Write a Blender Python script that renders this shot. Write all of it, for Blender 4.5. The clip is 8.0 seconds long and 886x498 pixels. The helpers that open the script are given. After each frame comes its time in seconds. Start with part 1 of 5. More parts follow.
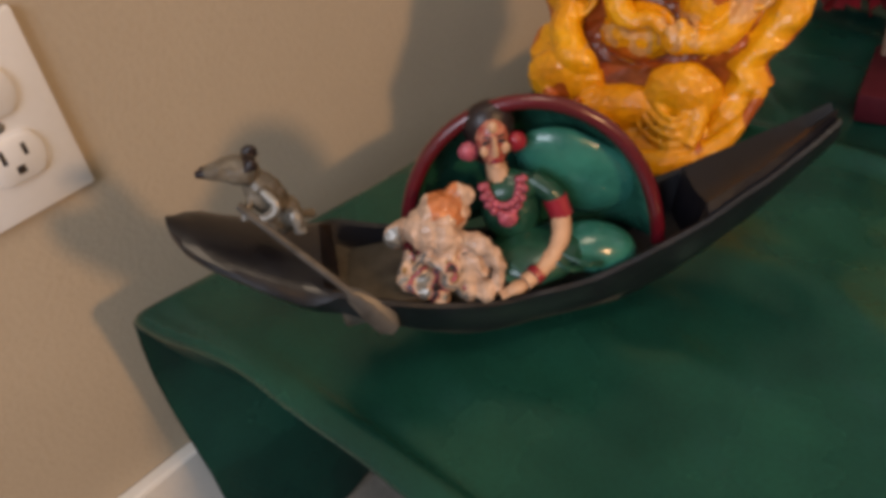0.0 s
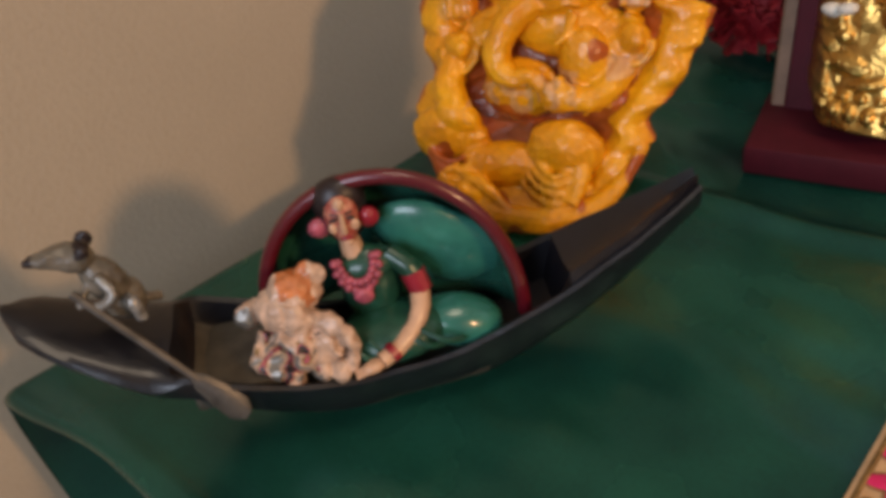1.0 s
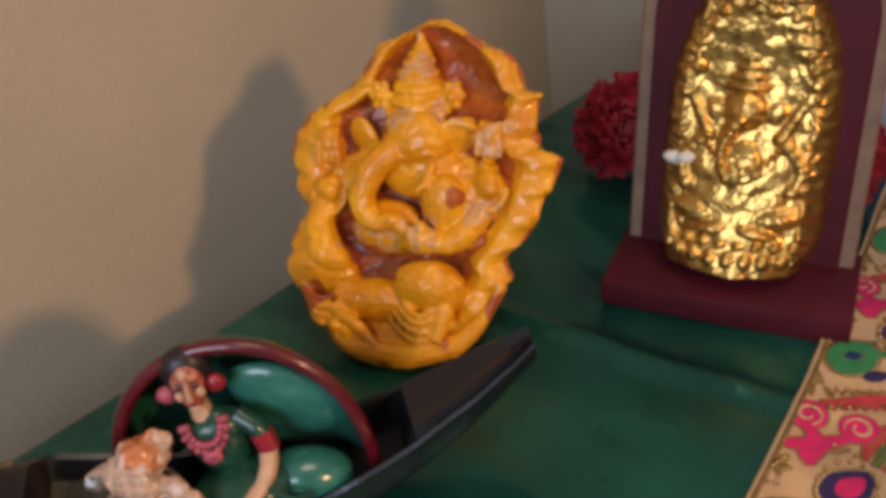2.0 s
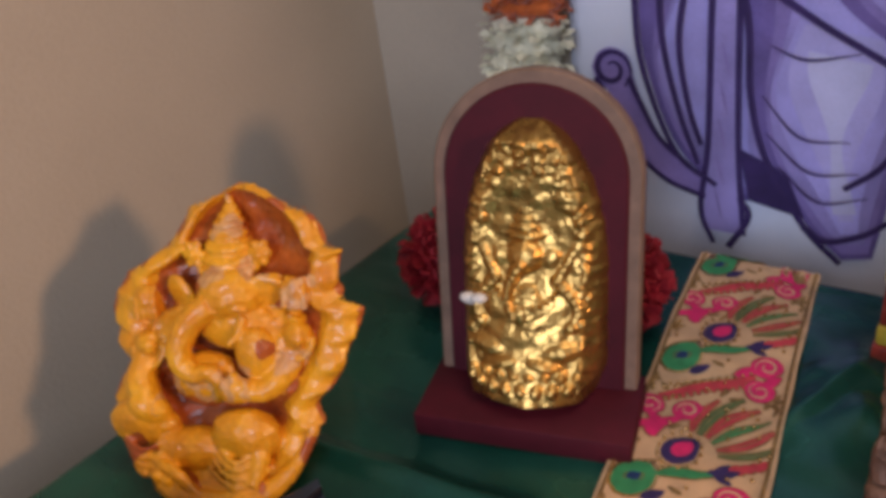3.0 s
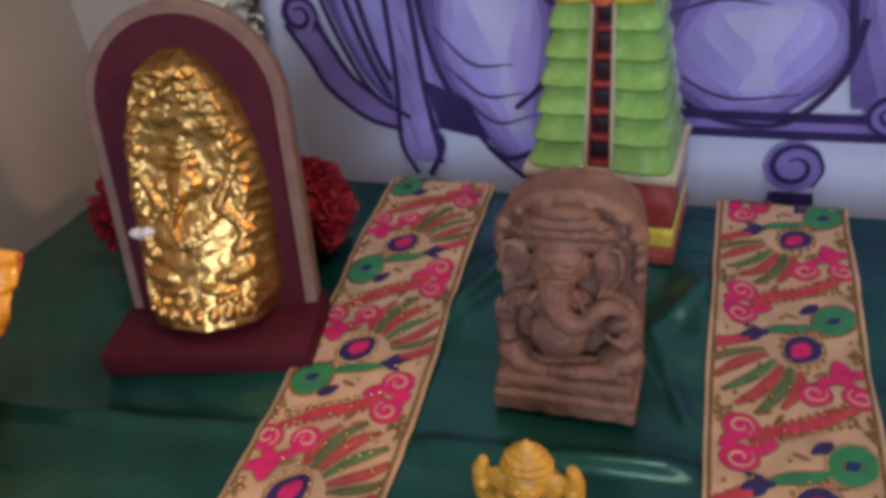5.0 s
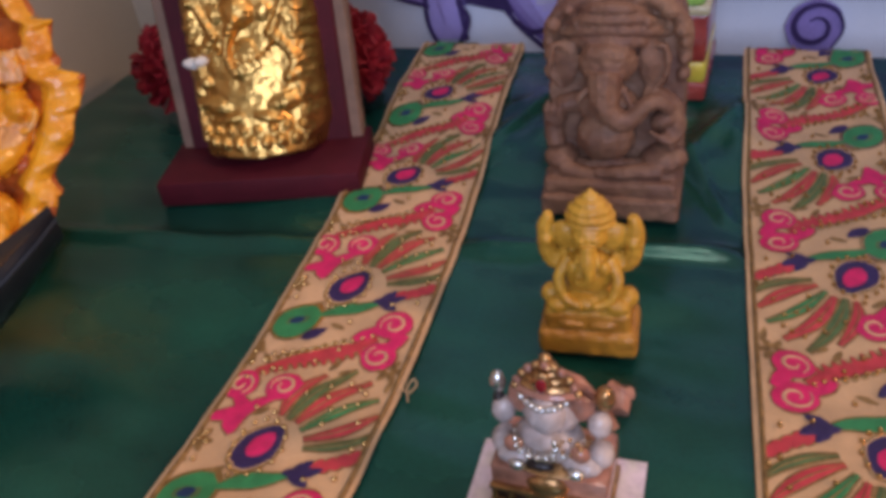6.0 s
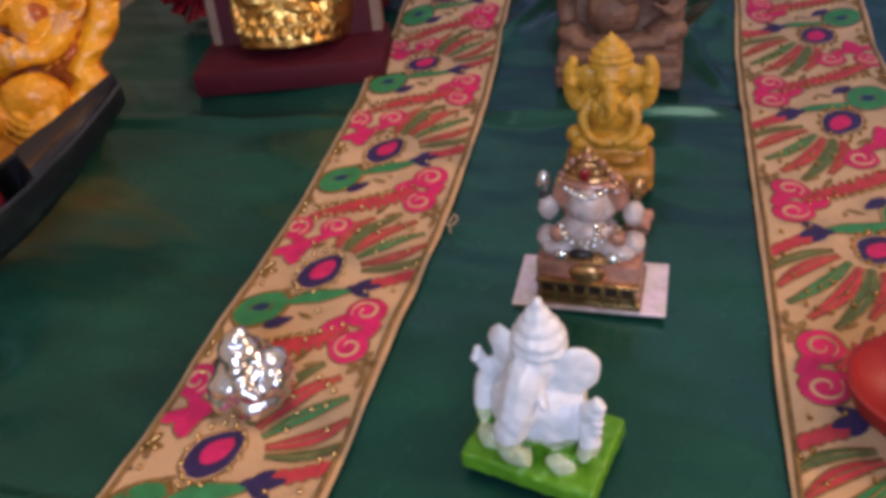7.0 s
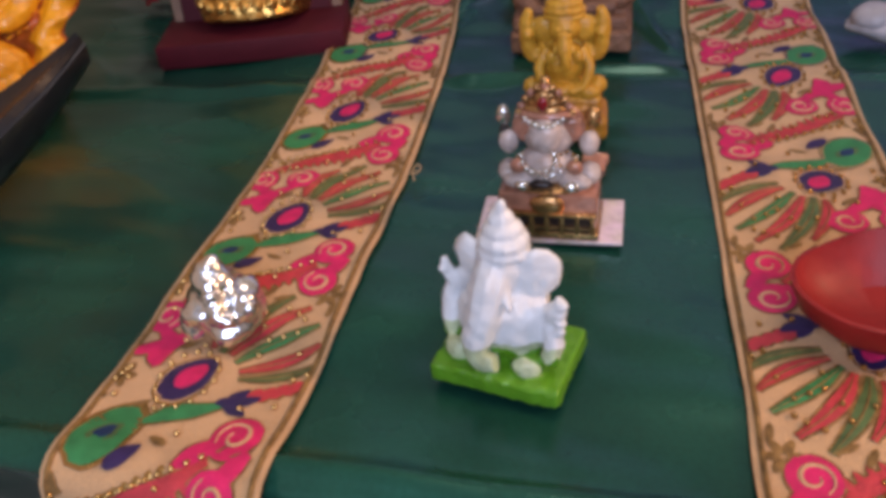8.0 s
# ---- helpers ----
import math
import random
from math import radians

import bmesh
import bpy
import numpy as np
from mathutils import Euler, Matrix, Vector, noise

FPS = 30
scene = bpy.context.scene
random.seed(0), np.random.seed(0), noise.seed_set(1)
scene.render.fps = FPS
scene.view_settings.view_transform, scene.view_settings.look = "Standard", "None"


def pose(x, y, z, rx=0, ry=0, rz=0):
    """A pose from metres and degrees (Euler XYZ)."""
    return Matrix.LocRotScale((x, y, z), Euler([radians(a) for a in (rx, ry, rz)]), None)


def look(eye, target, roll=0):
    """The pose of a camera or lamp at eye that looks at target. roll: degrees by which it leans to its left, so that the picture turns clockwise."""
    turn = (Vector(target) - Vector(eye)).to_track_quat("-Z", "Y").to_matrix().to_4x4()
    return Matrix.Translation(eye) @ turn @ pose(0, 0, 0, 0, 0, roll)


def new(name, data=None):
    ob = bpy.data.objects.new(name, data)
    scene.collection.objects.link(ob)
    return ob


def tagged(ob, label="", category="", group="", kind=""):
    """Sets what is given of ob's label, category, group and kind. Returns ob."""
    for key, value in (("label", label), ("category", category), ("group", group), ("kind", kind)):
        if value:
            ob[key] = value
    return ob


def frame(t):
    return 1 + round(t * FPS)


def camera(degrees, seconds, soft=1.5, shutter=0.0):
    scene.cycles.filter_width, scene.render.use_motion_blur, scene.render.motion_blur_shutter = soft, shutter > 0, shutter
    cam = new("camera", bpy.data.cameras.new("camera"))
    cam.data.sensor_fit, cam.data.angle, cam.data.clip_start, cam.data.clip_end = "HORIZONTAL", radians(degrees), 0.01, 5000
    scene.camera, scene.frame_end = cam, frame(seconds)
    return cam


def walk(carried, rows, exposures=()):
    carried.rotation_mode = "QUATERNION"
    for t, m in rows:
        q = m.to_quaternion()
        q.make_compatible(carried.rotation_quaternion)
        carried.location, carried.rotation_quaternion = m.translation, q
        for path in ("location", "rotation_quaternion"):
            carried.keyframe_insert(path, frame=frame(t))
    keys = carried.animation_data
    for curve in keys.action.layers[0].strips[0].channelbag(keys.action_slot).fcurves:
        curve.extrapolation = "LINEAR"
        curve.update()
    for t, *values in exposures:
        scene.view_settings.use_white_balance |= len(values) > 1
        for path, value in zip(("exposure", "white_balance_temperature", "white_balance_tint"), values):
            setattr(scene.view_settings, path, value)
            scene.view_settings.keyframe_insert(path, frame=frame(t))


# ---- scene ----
cam = camera(55.1, 8.0, soft=4.4)
PATH = [
    (0, (-0.058, -0.416, 0.586), (-1.257, 0.574, -0.673), -10.5),
    (0.5, (-0.052, -0.385, 0.585), (-1.247, 0.608, -0.674), -11.7),
    (1, (-0.032, -0.357, 0.59), (-1.217, 0.685, -0.639), -10.9),
    (1.2, (-0.03, -0.35, 0.594), (-1.208, 0.714, -0.623), -10.4),
    (2.3, (0.021, -0.287, 0.658), (-1.097, 0.929, -0.471), -8.8),
    (2.5, (0.033, -0.276, 0.67), (-1.066, 0.976, -0.436), -8.6),
    (3, (0.069, -0.267, 0.688), (-0.959, 1.098, -0.351), -8.1),
    (3.5, (0.113, -0.251, 0.668), (-0.787, 1.206, -0.366), -7.4),
    (4, (0.153, -0.226, 0.664), (-0.594, 1.305, -0.384), -6.6),
    (4.2, (0.156, -0.223, 0.663), (-0.555, 1.321, -0.39), -6.4),
    (5.3, (0.179, -0.299, 0.648), (-0.448, 1.22, -0.492), -7.7),
    (5.5, (0.176, -0.318, 0.64), (-0.447, 1.193, -0.512), -7.7),
    (6, (0.158, -0.354, 0.592), (-0.456, 1.142, -0.585), -8.0),
    (6.5, (0.151, -0.386, 0.574), (-0.424, 1.106, -0.627), -8.4),
    (7, (0.143, -0.447, 0.567), (-0.398, 1.04, -0.656), -8.0),
    (7.5, (0.133, -0.488, 0.57), (-0.381, 1.004, -0.658), -7.9),
    (8, (0.146, -0.485, 0.542), (-0.303, 1.057, -0.65), -6.9),
]
# the camera's white balance drifts from warm to cool and back a little
BALANCE = [(0.0, -0.10, 7800, 12), (1.2, -0.10, 7500, 12), (2.5, -0.08, 7000, 15), (4.0, -0.06, 6350, 22), (5.5, -0.10, 6350, 22), (8.0, -0.04, 6900, 23)]
walk(cam, [(t, look(eye, target, roll)) for t, eye, target, roll in PATH], BALANCE)

T = 0.28  # height of the table top

# ---- world and lights ----
world = bpy.data.worlds.new("world")
scene.world = world
world.use_nodes = True
wn = world.node_tree
sky = wn.nodes.new("ShaderNodeTexSky")
sky.sky_type, sky.sun_disc = "NISHITA", False
sky.sun_elevation, sky.sun_rotation = radians(35), radians(120)
wn.links.new(sky.outputs["Color"], wn.nodes["Background"].inputs["Color"])
wn.nodes["Background"].inputs["Strength"].default_value = 0.1


def lamp(name, eye, target, size, watts, color, size_y=None):
    data = bpy.data.lights.new(name, "AREA")
    data.shape = "RECTANGLE" if size_y else "DISK"
    data.size, data.energy, data.color = size, watts, color
    if size_y:
        data.size_y = size_y
    ob = new(name, data)
    ob.matrix_world = look(eye, target)
    return ob


# warm room lamp to the right, a ceiling light, and an unseen front window
room_spot = bpy.data.lights.new("room_lamp", "SPOT")
# narrow soft cone stands in for a shadow over the back corner
room_spot.energy, room_spot.color, room_spot.shadow_soft_size, room_spot.spot_size, room_spot.spot_blend = 49, (1.0, 0.62, 0.35), 0.07, radians(52), 0.8
new("room_lamp", room_spot).matrix_world = look((1.25, -0.22, 1.0), (-0.54, -0.34, 0.42))
lamp("ceiling_light", (0.50, -0.12, 2.40), (0.45, -0.12, 0.3), 0.8, 11, (1.0, 0.88, 0.76))
# added cool light that keeps the backdrop bright; no window is in view
lamp("unseen_window_light", (0.55, -2.15, 1.4), (0.05, 0.2, 0.3), 1.1, 42, (0.60, 0.74, 1.0), 1.1)


# ---- materials ----
def material(name, color, rough=0.5, metal=0.0, var=0.12, scale=30.0, bump=0.1, bump_scale=200.0, color2=None, coat=0.0, sheen=0.0,
             trans=0.0, sub=0.0, detail=4.0, ior=1.45, spread=0.25):
    m = bpy.data.materials.new(name)
    m.use_nodes = True
    nt = m.node_tree
    b = nt.nodes["Principled BSDF"]
    co = nt.nodes.new("ShaderNodeTexCoord")
    n1 = nt.nodes.new("ShaderNodeTexNoise")
    n1.inputs["Scale"].default_value, n1.inputs["Detail"].default_value = scale, detail
    n2 = nt.nodes.new("ShaderNodeTexNoise")
    n2.inputs["Scale"].default_value, n2.inputs["Detail"].default_value = bump_scale, 5.0
    nt.links.new(co.outputs["Object"], n1.inputs["Vector"])
    nt.links.new(co.outputs["Object"], n2.inputs["Vector"])
    ramp = nt.nodes.new("ShaderNodeValToRGB")
    c2 = color2 or tuple(c * (1 - 2.2 * var) for c in color)
    ramp.color_ramp.elements[0].position, ramp.color_ramp.elements[1].position = 0.5 - spread, 0.5 + spread
    ramp.color_ramp.elements[0].color, ramp.color_ramp.elements[1].color = (*c2, 1), (*[min(1, c * (1 + 0.4 * var)) for c in color], 1)
    nt.links.new(n1.outputs["Fac"], ramp.inputs["Fac"])
    mix = nt.nodes.new("ShaderNodeMix")
    mix.data_type, mix.blend_type = "RGBA", "MULTIPLY"
    mix.inputs[0].default_value = min(1.0, var * 2)
    nt.links.new(ramp.outputs["Color"], mix.inputs[6])
    r2 = nt.nodes.new("ShaderNodeValToRGB")
    r2.color_ramp.elements[0].position, r2.color_ramp.elements[1].position = 0.3, 0.6
    r2.color_ramp.elements[0].color = (0.6, 0.6, 0.6, 1)
    nt.links.new(n2.outputs["Fac"], r2.inputs["Fac"])
    nt.links.new(r2.outputs["Color"], mix.inputs[7])
    nt.links.new(mix.outputs[2], b.inputs["Base Color"])
    rr = nt.nodes.new("ShaderNodeMapRange")
    rr.inputs["To Min"].default_value, rr.inputs["To Max"].default_value = max(0.03, rough - 0.08), min(1, rough + 0.08)
    nt.links.new(n1.outputs["Fac"], rr.inputs["Value"])
    nt.links.new(rr.outputs["Result"], b.inputs["Roughness"])
    b.inputs["Metallic"].default_value, b.inputs["IOR"].default_value = metal, ior
    b.inputs["Coat Weight"].default_value, b.inputs["Coat Roughness"].default_value = coat, 0.12
    b.inputs["Sheen Weight"].default_value, b.inputs["Transmission Weight"].default_value = sheen, trans
    if sub:
        b.inputs["Subsurface Weight"].default_value = sub
        b.inputs["Subsurface Radius"].default_value, b.inputs["Subsurface Scale"].default_value = (1, 1, 1), 0.006
    if bump:
        bp = nt.nodes.new("ShaderNodeBump")
        bp.inputs["Strength"].default_value, bp.inputs["Distance"].default_value = bump, 0.002
        nt.links.new(n2.outputs["Fac"], bp.inputs["Height"])
        nt.links.new(bp.outputs["Normal"], b.inputs["Normal"])
    return m


M = {
    "wall": material("wall_paint", (0.47, 0.385, 0.285), 0.75, var=0.05, scale=6, bump=0.25, bump_scale=260),
    "wall_white": material("white_paint", (0.72, 0.70, 0.66), 0.7, var=0.04, scale=5, bump=0.2, bump_scale=260),
    "room": material("unseen_wall_paint", (0.34, 0.29, 0.23), 0.8, var=0.05, scale=6, bump=0.2, bump_scale=260),
    "trim": material("trim_paint", (0.78, 0.75, 0.70), 0.4, var=0.05, scale=14),
    "floor": material("carpet", (0.30, 0.26, 0.22), 0.95, var=0.2, scale=60, bump=0.8, bump_scale=700),
    "plate": material("outlet_plastic", (0.74, 0.72, 0.70), 0.35, var=0.03, scale=20, bump=0.0),
    "slot": material("dark_slot", (0.03, 0.02, 0.015), 0.6),
    "satin": material("green_satin", (0.012, 0.110, 0.074), 0.26, metal=0.48, var=0.20, scale=11, bump=0.10, bump_scale=420, color2=(0.005, 0.048, 0.040), ior=1.45, coat=0.14),
    "wood": material("table_wood", (0.22, 0.12, 0.06), 0.5, scale=20),
    "tan": material("tan_fabric", (0.72, 0.43, 0.21), 0.7, var=0.14, scale=45, bump=0.7, bump_scale=900, sheen=0.2),
    "trim_gold": material("gold_thread", (0.42, 0.24, 0.08), 0.5, metal=0.35, var=0.3, scale=200, bump=0.8, bump_scale=900),
    "pink": material("pink_thread", (0.78, 0.020, 0.140), 0.65, var=0.16, scale=120, bump=0.5, bump_scale=1100),
    "red_t": material("red_thread", (0.66, 0.055, 0.070), 0.6, var=0.18, scale=120, bump=0.5, bump_scale=1100),
    "green_t": material("green_thread", (0.030, 0.27, 0.090), 0.55, var=0.18, scale=120, bump=0.5, bump_scale=1100),
    "leaf_t": material("leaf_thread", (0.10, 0.18, 0.06), 0.5, var=0.2, scale=120, bump=0.5, bump_scale=1100),
    "navy_t": material("navy_thread", (0.035, 0.018, 0.10), 0.5, var=0.18, scale=120, bump=0.5, bump_scale=1100),
    "eye_t": material("blue_thread", (0.006, 0.035, 0.12), 0.5, var=0.15, scale=120, bump=0.6, bump_scale=1100),
    "bead": material("gold_bead", (0.62, 0.38, 0.14), 0.25, metal=0.9, var=0.1, scale=300),
    "hull": material("black_lacquer", (0.008, 0.008, 0.012), 0.36, var=0.2, scale=50, bump=0.12, bump_scale=300, coat=0.22),
    "hull_in": material("boat_floor", (0.085, 0.075, 0.06), 0.5, var=0.25, scale=80, bump=0.2),
    "canopy_rim": material("dark_red_enamel", (0.11, 0.006, 0.012), 0.3, var=0.12, coat=0.5),
    "canopy_in": material("green_enamel", (0.012, 0.10, 0.065), 0.28, var=0.25, scale=40, coat=0.5, color2=(0.01, 0.055, 0.04)),
    "cushion": material("teal_enamel", (0.030, 0.20, 0.145), 0.28, var=0.2, scale=35, coat=0.5, color2=(0.015, 0.11, 0.09)),
    "grey": material("grey_clay", (0.17, 0.145, 0.11), 0.45, var=0.28, scale=120, bump=0.3, coat=0.2),
    "silvergrey": material("pewter_paint", (0.32, 0.30, 0.27), 0.35, metal=0.4, var=0.25, scale=120),
    "oar": material("oar_paint", (0.12, 0.105, 0.09), 0.4, metal=0.3, var=0.25, scale=120),
    "skin": material("painted_peach", (0.62, 0.36, 0.22), 0.4, var=0.1, scale=120, coat=0.25),
    "face_red": material("painted_face", (0.54, 0.22, 0.14), 0.4, color2=(0.34, 0.05, 0.04), spread=0.12, var=0.2, scale=300, coat=0.25),
    "hair": material("black_paint", (0.02, 0.012, 0.012), 0.4),
    "sari": material("green_sari_paint", (0.012, 0.075, 0.045), 0.35, var=0.2, scale=120, coat=0.3),
    "sari_red": material("red_paint", (0.32, 0.015, 0.03), 0.35, var=0.15, coat=0.3),
    "sari_pink": material("rose_paint", (0.50, 0.10, 0.14), 0.4, var=0.25, scale=240),
    "peach": material("peach_paint", (0.62, 0.40, 0.28), 0.4, var=0.2, scale=200, coat=0.25),
    "orange_p": material("orange_paint", (0.62, 0.20, 0.07), 0.4, var=0.2, scale=160, coat=0.25),
    "resin": material("amber_resin", (0.80, 0.37, 0.012), 0.36, var=0.22, scale=38, bump=0.20, bump_scale=260, color2=(0.62, 0.20, 0.010), coat=0.2, sub=0.12),
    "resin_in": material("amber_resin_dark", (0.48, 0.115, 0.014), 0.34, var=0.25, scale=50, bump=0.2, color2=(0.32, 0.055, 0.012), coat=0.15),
    "resin_pale": material("rubbed_resin", (0.72, 0.38, 0.12), 0.38, var=0.25, scale=120, bump=0.3, color2=(0.50, 0.20, 0.07), coat=0.25),
    "maroon": material("maroon_lacquer", (0.075, 0.006, 0.013), 0.62, var=0.15, scale=30, bump=0.06, ior=1.3),
    "board_edge": material("board_edge_wood", (0.22, 0.13, 0.085), 0.6, var=0.15, scale=60, bump=0.15),
    "gold": material("bright_gold", (0.66, 0.38, 0.105), 0.29, metal=0.94, var=0.14, scale=70, bump=0.15, bump_scale=330),
    "shell": material("white_chip", (0.75, 0.70, 0.62), 0.4),
    "petal": material("red_petal", (0.34, 0.006, 0.014), 0.7, var=0.2, scale=90, bump=0.3),
    "brown": material("carved_wood", (0.26, 0.135, 0.075), 0.62, var=0.25, scale=55, bump=0.3, bump_scale=260, color2=(0.15, 0.065, 0.042)),
    "mustard": material("mustard_resin", (0.58, 0.32, 0.035), 0.42, var=0.16, scale=90, bump=0.2, bump_scale=260, color2=(0.42, 0.20, 0.018), sub=0.15),
    "mustard_d": material("mustard_resin_base", (0.48, 0.22, 0.022), 0.42, var=0.16, scale=90, bump=0.2, color2=(0.30, 0.12, 0.015)),
    "crystal": material("milky_crystal", (0.76, 0.65, 0.61), 0.18, var=0.22, scale=160, bump=0.25, bump_scale=200, trans=0.25, sub=0.2),
    "crystal_tint": material("tinted_crystal", (0.55, 0.25, 0.17), 0.2, var=0.25, scale=120, bump=0.2, trans=0.15, coat=0.4),
    "old_gold": material("old_gold", (0.62, 0.34, 0.14), 0.25, metal=0.8, var=0.25, scale=150, bump=0.3),
    "ruby": material("ruby_stone", (0.22, 0.005, 0.012), 0.15, coat=0.6),
    "rhinestone": material("rhinestone", (0.80, 0.80, 0.78), 0.12, metal=0.9, var=0.1, scale=300),
    "card": material("pearl_card", (0.86, 0.66, 0.80), 0.22, metal=0.3, var=0.3, scale=90, color2=(0.74, 0.66, 0.52), coat=0.4),
    "white_stone": material("white_marble", (0.70, 0.73, 0.75), 0.35, var=0.06, scale=60, bump=0.15, sub=0.3),
    "lime": material("lime_resin", (0.10, 0.30, 0.015), 0.35, var=0.15, scale=60, bump=0.15, sub=0.2, color2=(0.065, 0.21, 0.010)),
    "lime_white": material("lime_white_blend", (0.56, 0.66, 0.42), 0.35, var=0.25, scale=70, bump=0.15, sub=0.2),
    "foil": material("silver_foil", (0.90, 0.90, 0.92), 0.20, metal=1.0, var=0.08, scale=80, bump=0.15, bump_scale=120),
    "clay_red": material("red_clay_paint", (0.30, 0.013, 0.013), 0.5, var=0.12, scale=60, bump=0.15),
    "mauve": material("pale_stone", (0.46, 0.43, 0.45), 0.45, var=0.15, scale=60, bump=0.2),
    "mauve_d": material("dark_inlay", (0.07, 0.02, 0.03), 0.45),
    "sheet": material("backdrop_cloth", (0.78, 0.79, 0.88), 0.8, var=0.06, scale=7, bump=0.25, bump_scale=500),
    "p_light": material("lilac_print", (0.50, 0.43, 0.86), 0.8, var=0.16, scale=14, bump=0.2, bump_scale=500),
    "p_mid": material("violet_print", (0.33, 0.24, 0.58), 0.8, var=0.18, scale=18, bump=0.2, bump_scale=500),
    "p_dark": material("dark_violet_print", (0.055, 0.028, 0.13), 0.8, var=0.2, scale=40, bump=0.2, bump_scale=500),
    "p_soft": material("soft_lilac_print", (0.57, 0.50, 0.88), 0.8, var=0.14, scale=15, bump=0.2, bump_scale=500),
    "p_deep": material("deep_violet_print", (0.22, 0.15, 0.42), 0.8, var=0.2, scale=22, bump=0.2, bump_scale=500),
    "p_blend": material("blended_violet_print", (0.42, 0.34, 0.72), 0.8, var=0.17, scale=16, bump=0.2, bump_scale=500),
    "p_pale": material("pale_lilac_print", (0.66, 0.62, 0.88), 0.8, var=0.1, scale=16, bump=0.2, bump_scale=500),
    "t_green": material("glazed_green", (0.30, 0.54, 0.12), 0.16, var=0.2, scale=60, bump=0.1, color2=(0.19, 0.38, 0.07), coat=0.6),
    "t_red": material("glazed_red", (0.42, 0.06, 0.04), 0.25, var=0.25, scale=70, color2=(0.30, 0.035, 0.03), coat=0.5),
    "t_yellow": material("glazed_yellow", (0.85, 0.70, 0.07), 0.2, var=0.15, scale=60, color2=(0.62, 0.40, 0.05), coat=0.6),
    "t_orange": material("glazed_orange", (0.80, 0.20, 0.06), 0.2, var=0.3, scale=80, color2=(0.70, 0.10, 0.06), coat=0.5),
    "t_cream": material("glazed_cream", (0.62, 0.52, 0.30), 0.25, var=0.1, coat=0.5),
    "t_dark": material("dark_niche", (0.035, 0.015, 0.02), 0.5),
    "g_white": material("cream_flower", (0.86, 0.82, 0.60), 0.8, var=0.12, scale=60, bump=0.3, sheen=0.2),
    "g_orange": material("orange_flower", (0.62, 0.13, 0.02), 0.8, var=0.15, scale=60, bump=0.3, sheen=0.2),
}


# ---- mesh helpers ----
def part(name, bm, mats, parent=None, label="", smooth=True, m=None):
    """Links a bmesh as one mesh object, under a thing if one is given."""
    if m is not None:
        bm.transform(m)
    bmesh.ops.recalc_face_normals(bm, faces=bm.faces)
    me = bpy.data.meshes.new(name)
    bm.to_mesh(me)
    bm.free()
    for k in (mats if isinstance(mats, (list, tuple)) else [mats]):
        me.materials.append(M[k])
    if smooth:
        me.polygons.foreach_set("use_smooth", [True] * len(me.polygons))
        me.set_sharp_from_angle(angle=radians(40))
    ob = new(name, me)
    if parent is not None:
        ob.parent = parent
    if label:
        ob["label"] = label
    return ob


def thing(name, label, category, m=None, group="", kind=""):
    ob = new(name)
    ob.empty_display_size = 0.02
    if m is not None:
        ob.matrix_world = m
    return tagged(ob, label, category, group, kind)


def ell(bm, c, r, rot=(0, 0, 0), mat=0, seg=14):
    if not isinstance(r, (tuple, list)):
        r = (r, r, r)
    m = pose(*c, *rot) @ Matrix.Diagonal((*r, 1))
    made = bmesh.ops.create_uvsphere(bm, u_segments=seg, v_segments=max(6, seg * 2 // 3), radius=1, matrix=m)
    for f in {f for v in made["verts"] for f in v.link_faces}:
        f.material_index = mat


def tube(bm, pts, rads, mat=0, n=10, flat=1.0):
    """A round bar along points, with its own radius at each."""
    pts = [Vector(p) for p in pts]
    if not isinstance(rads, (list, tuple)):
        rads = [rads] * len(pts)
    rings, side = [], None
    for i, p in enumerate(pts):
        d = (pts[min(i + 1, len(pts) - 1)] - pts[max(i - 1, 0)]).normalized()
        if side is None:
            side = d.cross(Vector((0, 0, 1)))
            side = side.normalized() if side.length > 1e-3 else Vector((1, 0, 0))
        side = (side - d * side.dot(d)).normalized()
        up = side.cross(d)
        rings.append([bm.verts.new(p + rads[i] * (math.cos(a) * side + flat * math.sin(a) * up)) for a in [2 * math.pi * k / n for k in range(n)]])
    for a, b in zip(rings, rings[1:]):
        for k in range(n):
            bm.faces.new((a[k], a[(k + 1) % n], b[(k + 1) % n], b[k])).material_index = mat
    bm.faces.new(rings[0]).material_index = mat
    bm.faces.new(rings[-1][::-1]).material_index = mat


def smooth_line(pts, k=6):
    """Points along a smooth curve through the given ones."""
    p = [Vector(q) for q in pts]
    p = [2 * p[0] - p[1]] + p + [2 * p[-1] - p[-2]]
    out = []
    for a, b, c, d in zip(p, p[1:], p[2:], p[3:]):
        for i in range(k):
            t = i / k
            out.append(0.5 * (2 * b + (c - a) * t + (2 * a - 5 * b + 4 * c - d) * t * t + (3 * b - a - 3 * c + d) * t ** 3))
    return out + [p[-2]]


def box(bm, lo, hi, mat=0, bevel=0.0, m=None):
    made = bmesh.ops.create_cube(bm, size=1, matrix=Matrix.Translation([(a + b) / 2 for a, b in zip(lo, hi)]) @ Matrix.Diagonal((*[b - a for a, b in zip(lo, hi)], 1)))
    vs = made["verts"]
    if m is not None:
        bmesh.ops.transform(bm, matrix=m, verts=vs)
    fs = {f for v in vs for f in v.link_faces}
    for f in fs:
        f.material_index = mat
    if bevel:
        made = bmesh.ops.bevel(bm, geom=list({e for f in fs for e in f.edges}), offset=bevel, segments=2, affect="EDGES", profile=0.5)
        for f in made["faces"]:
            f.material_index = mat


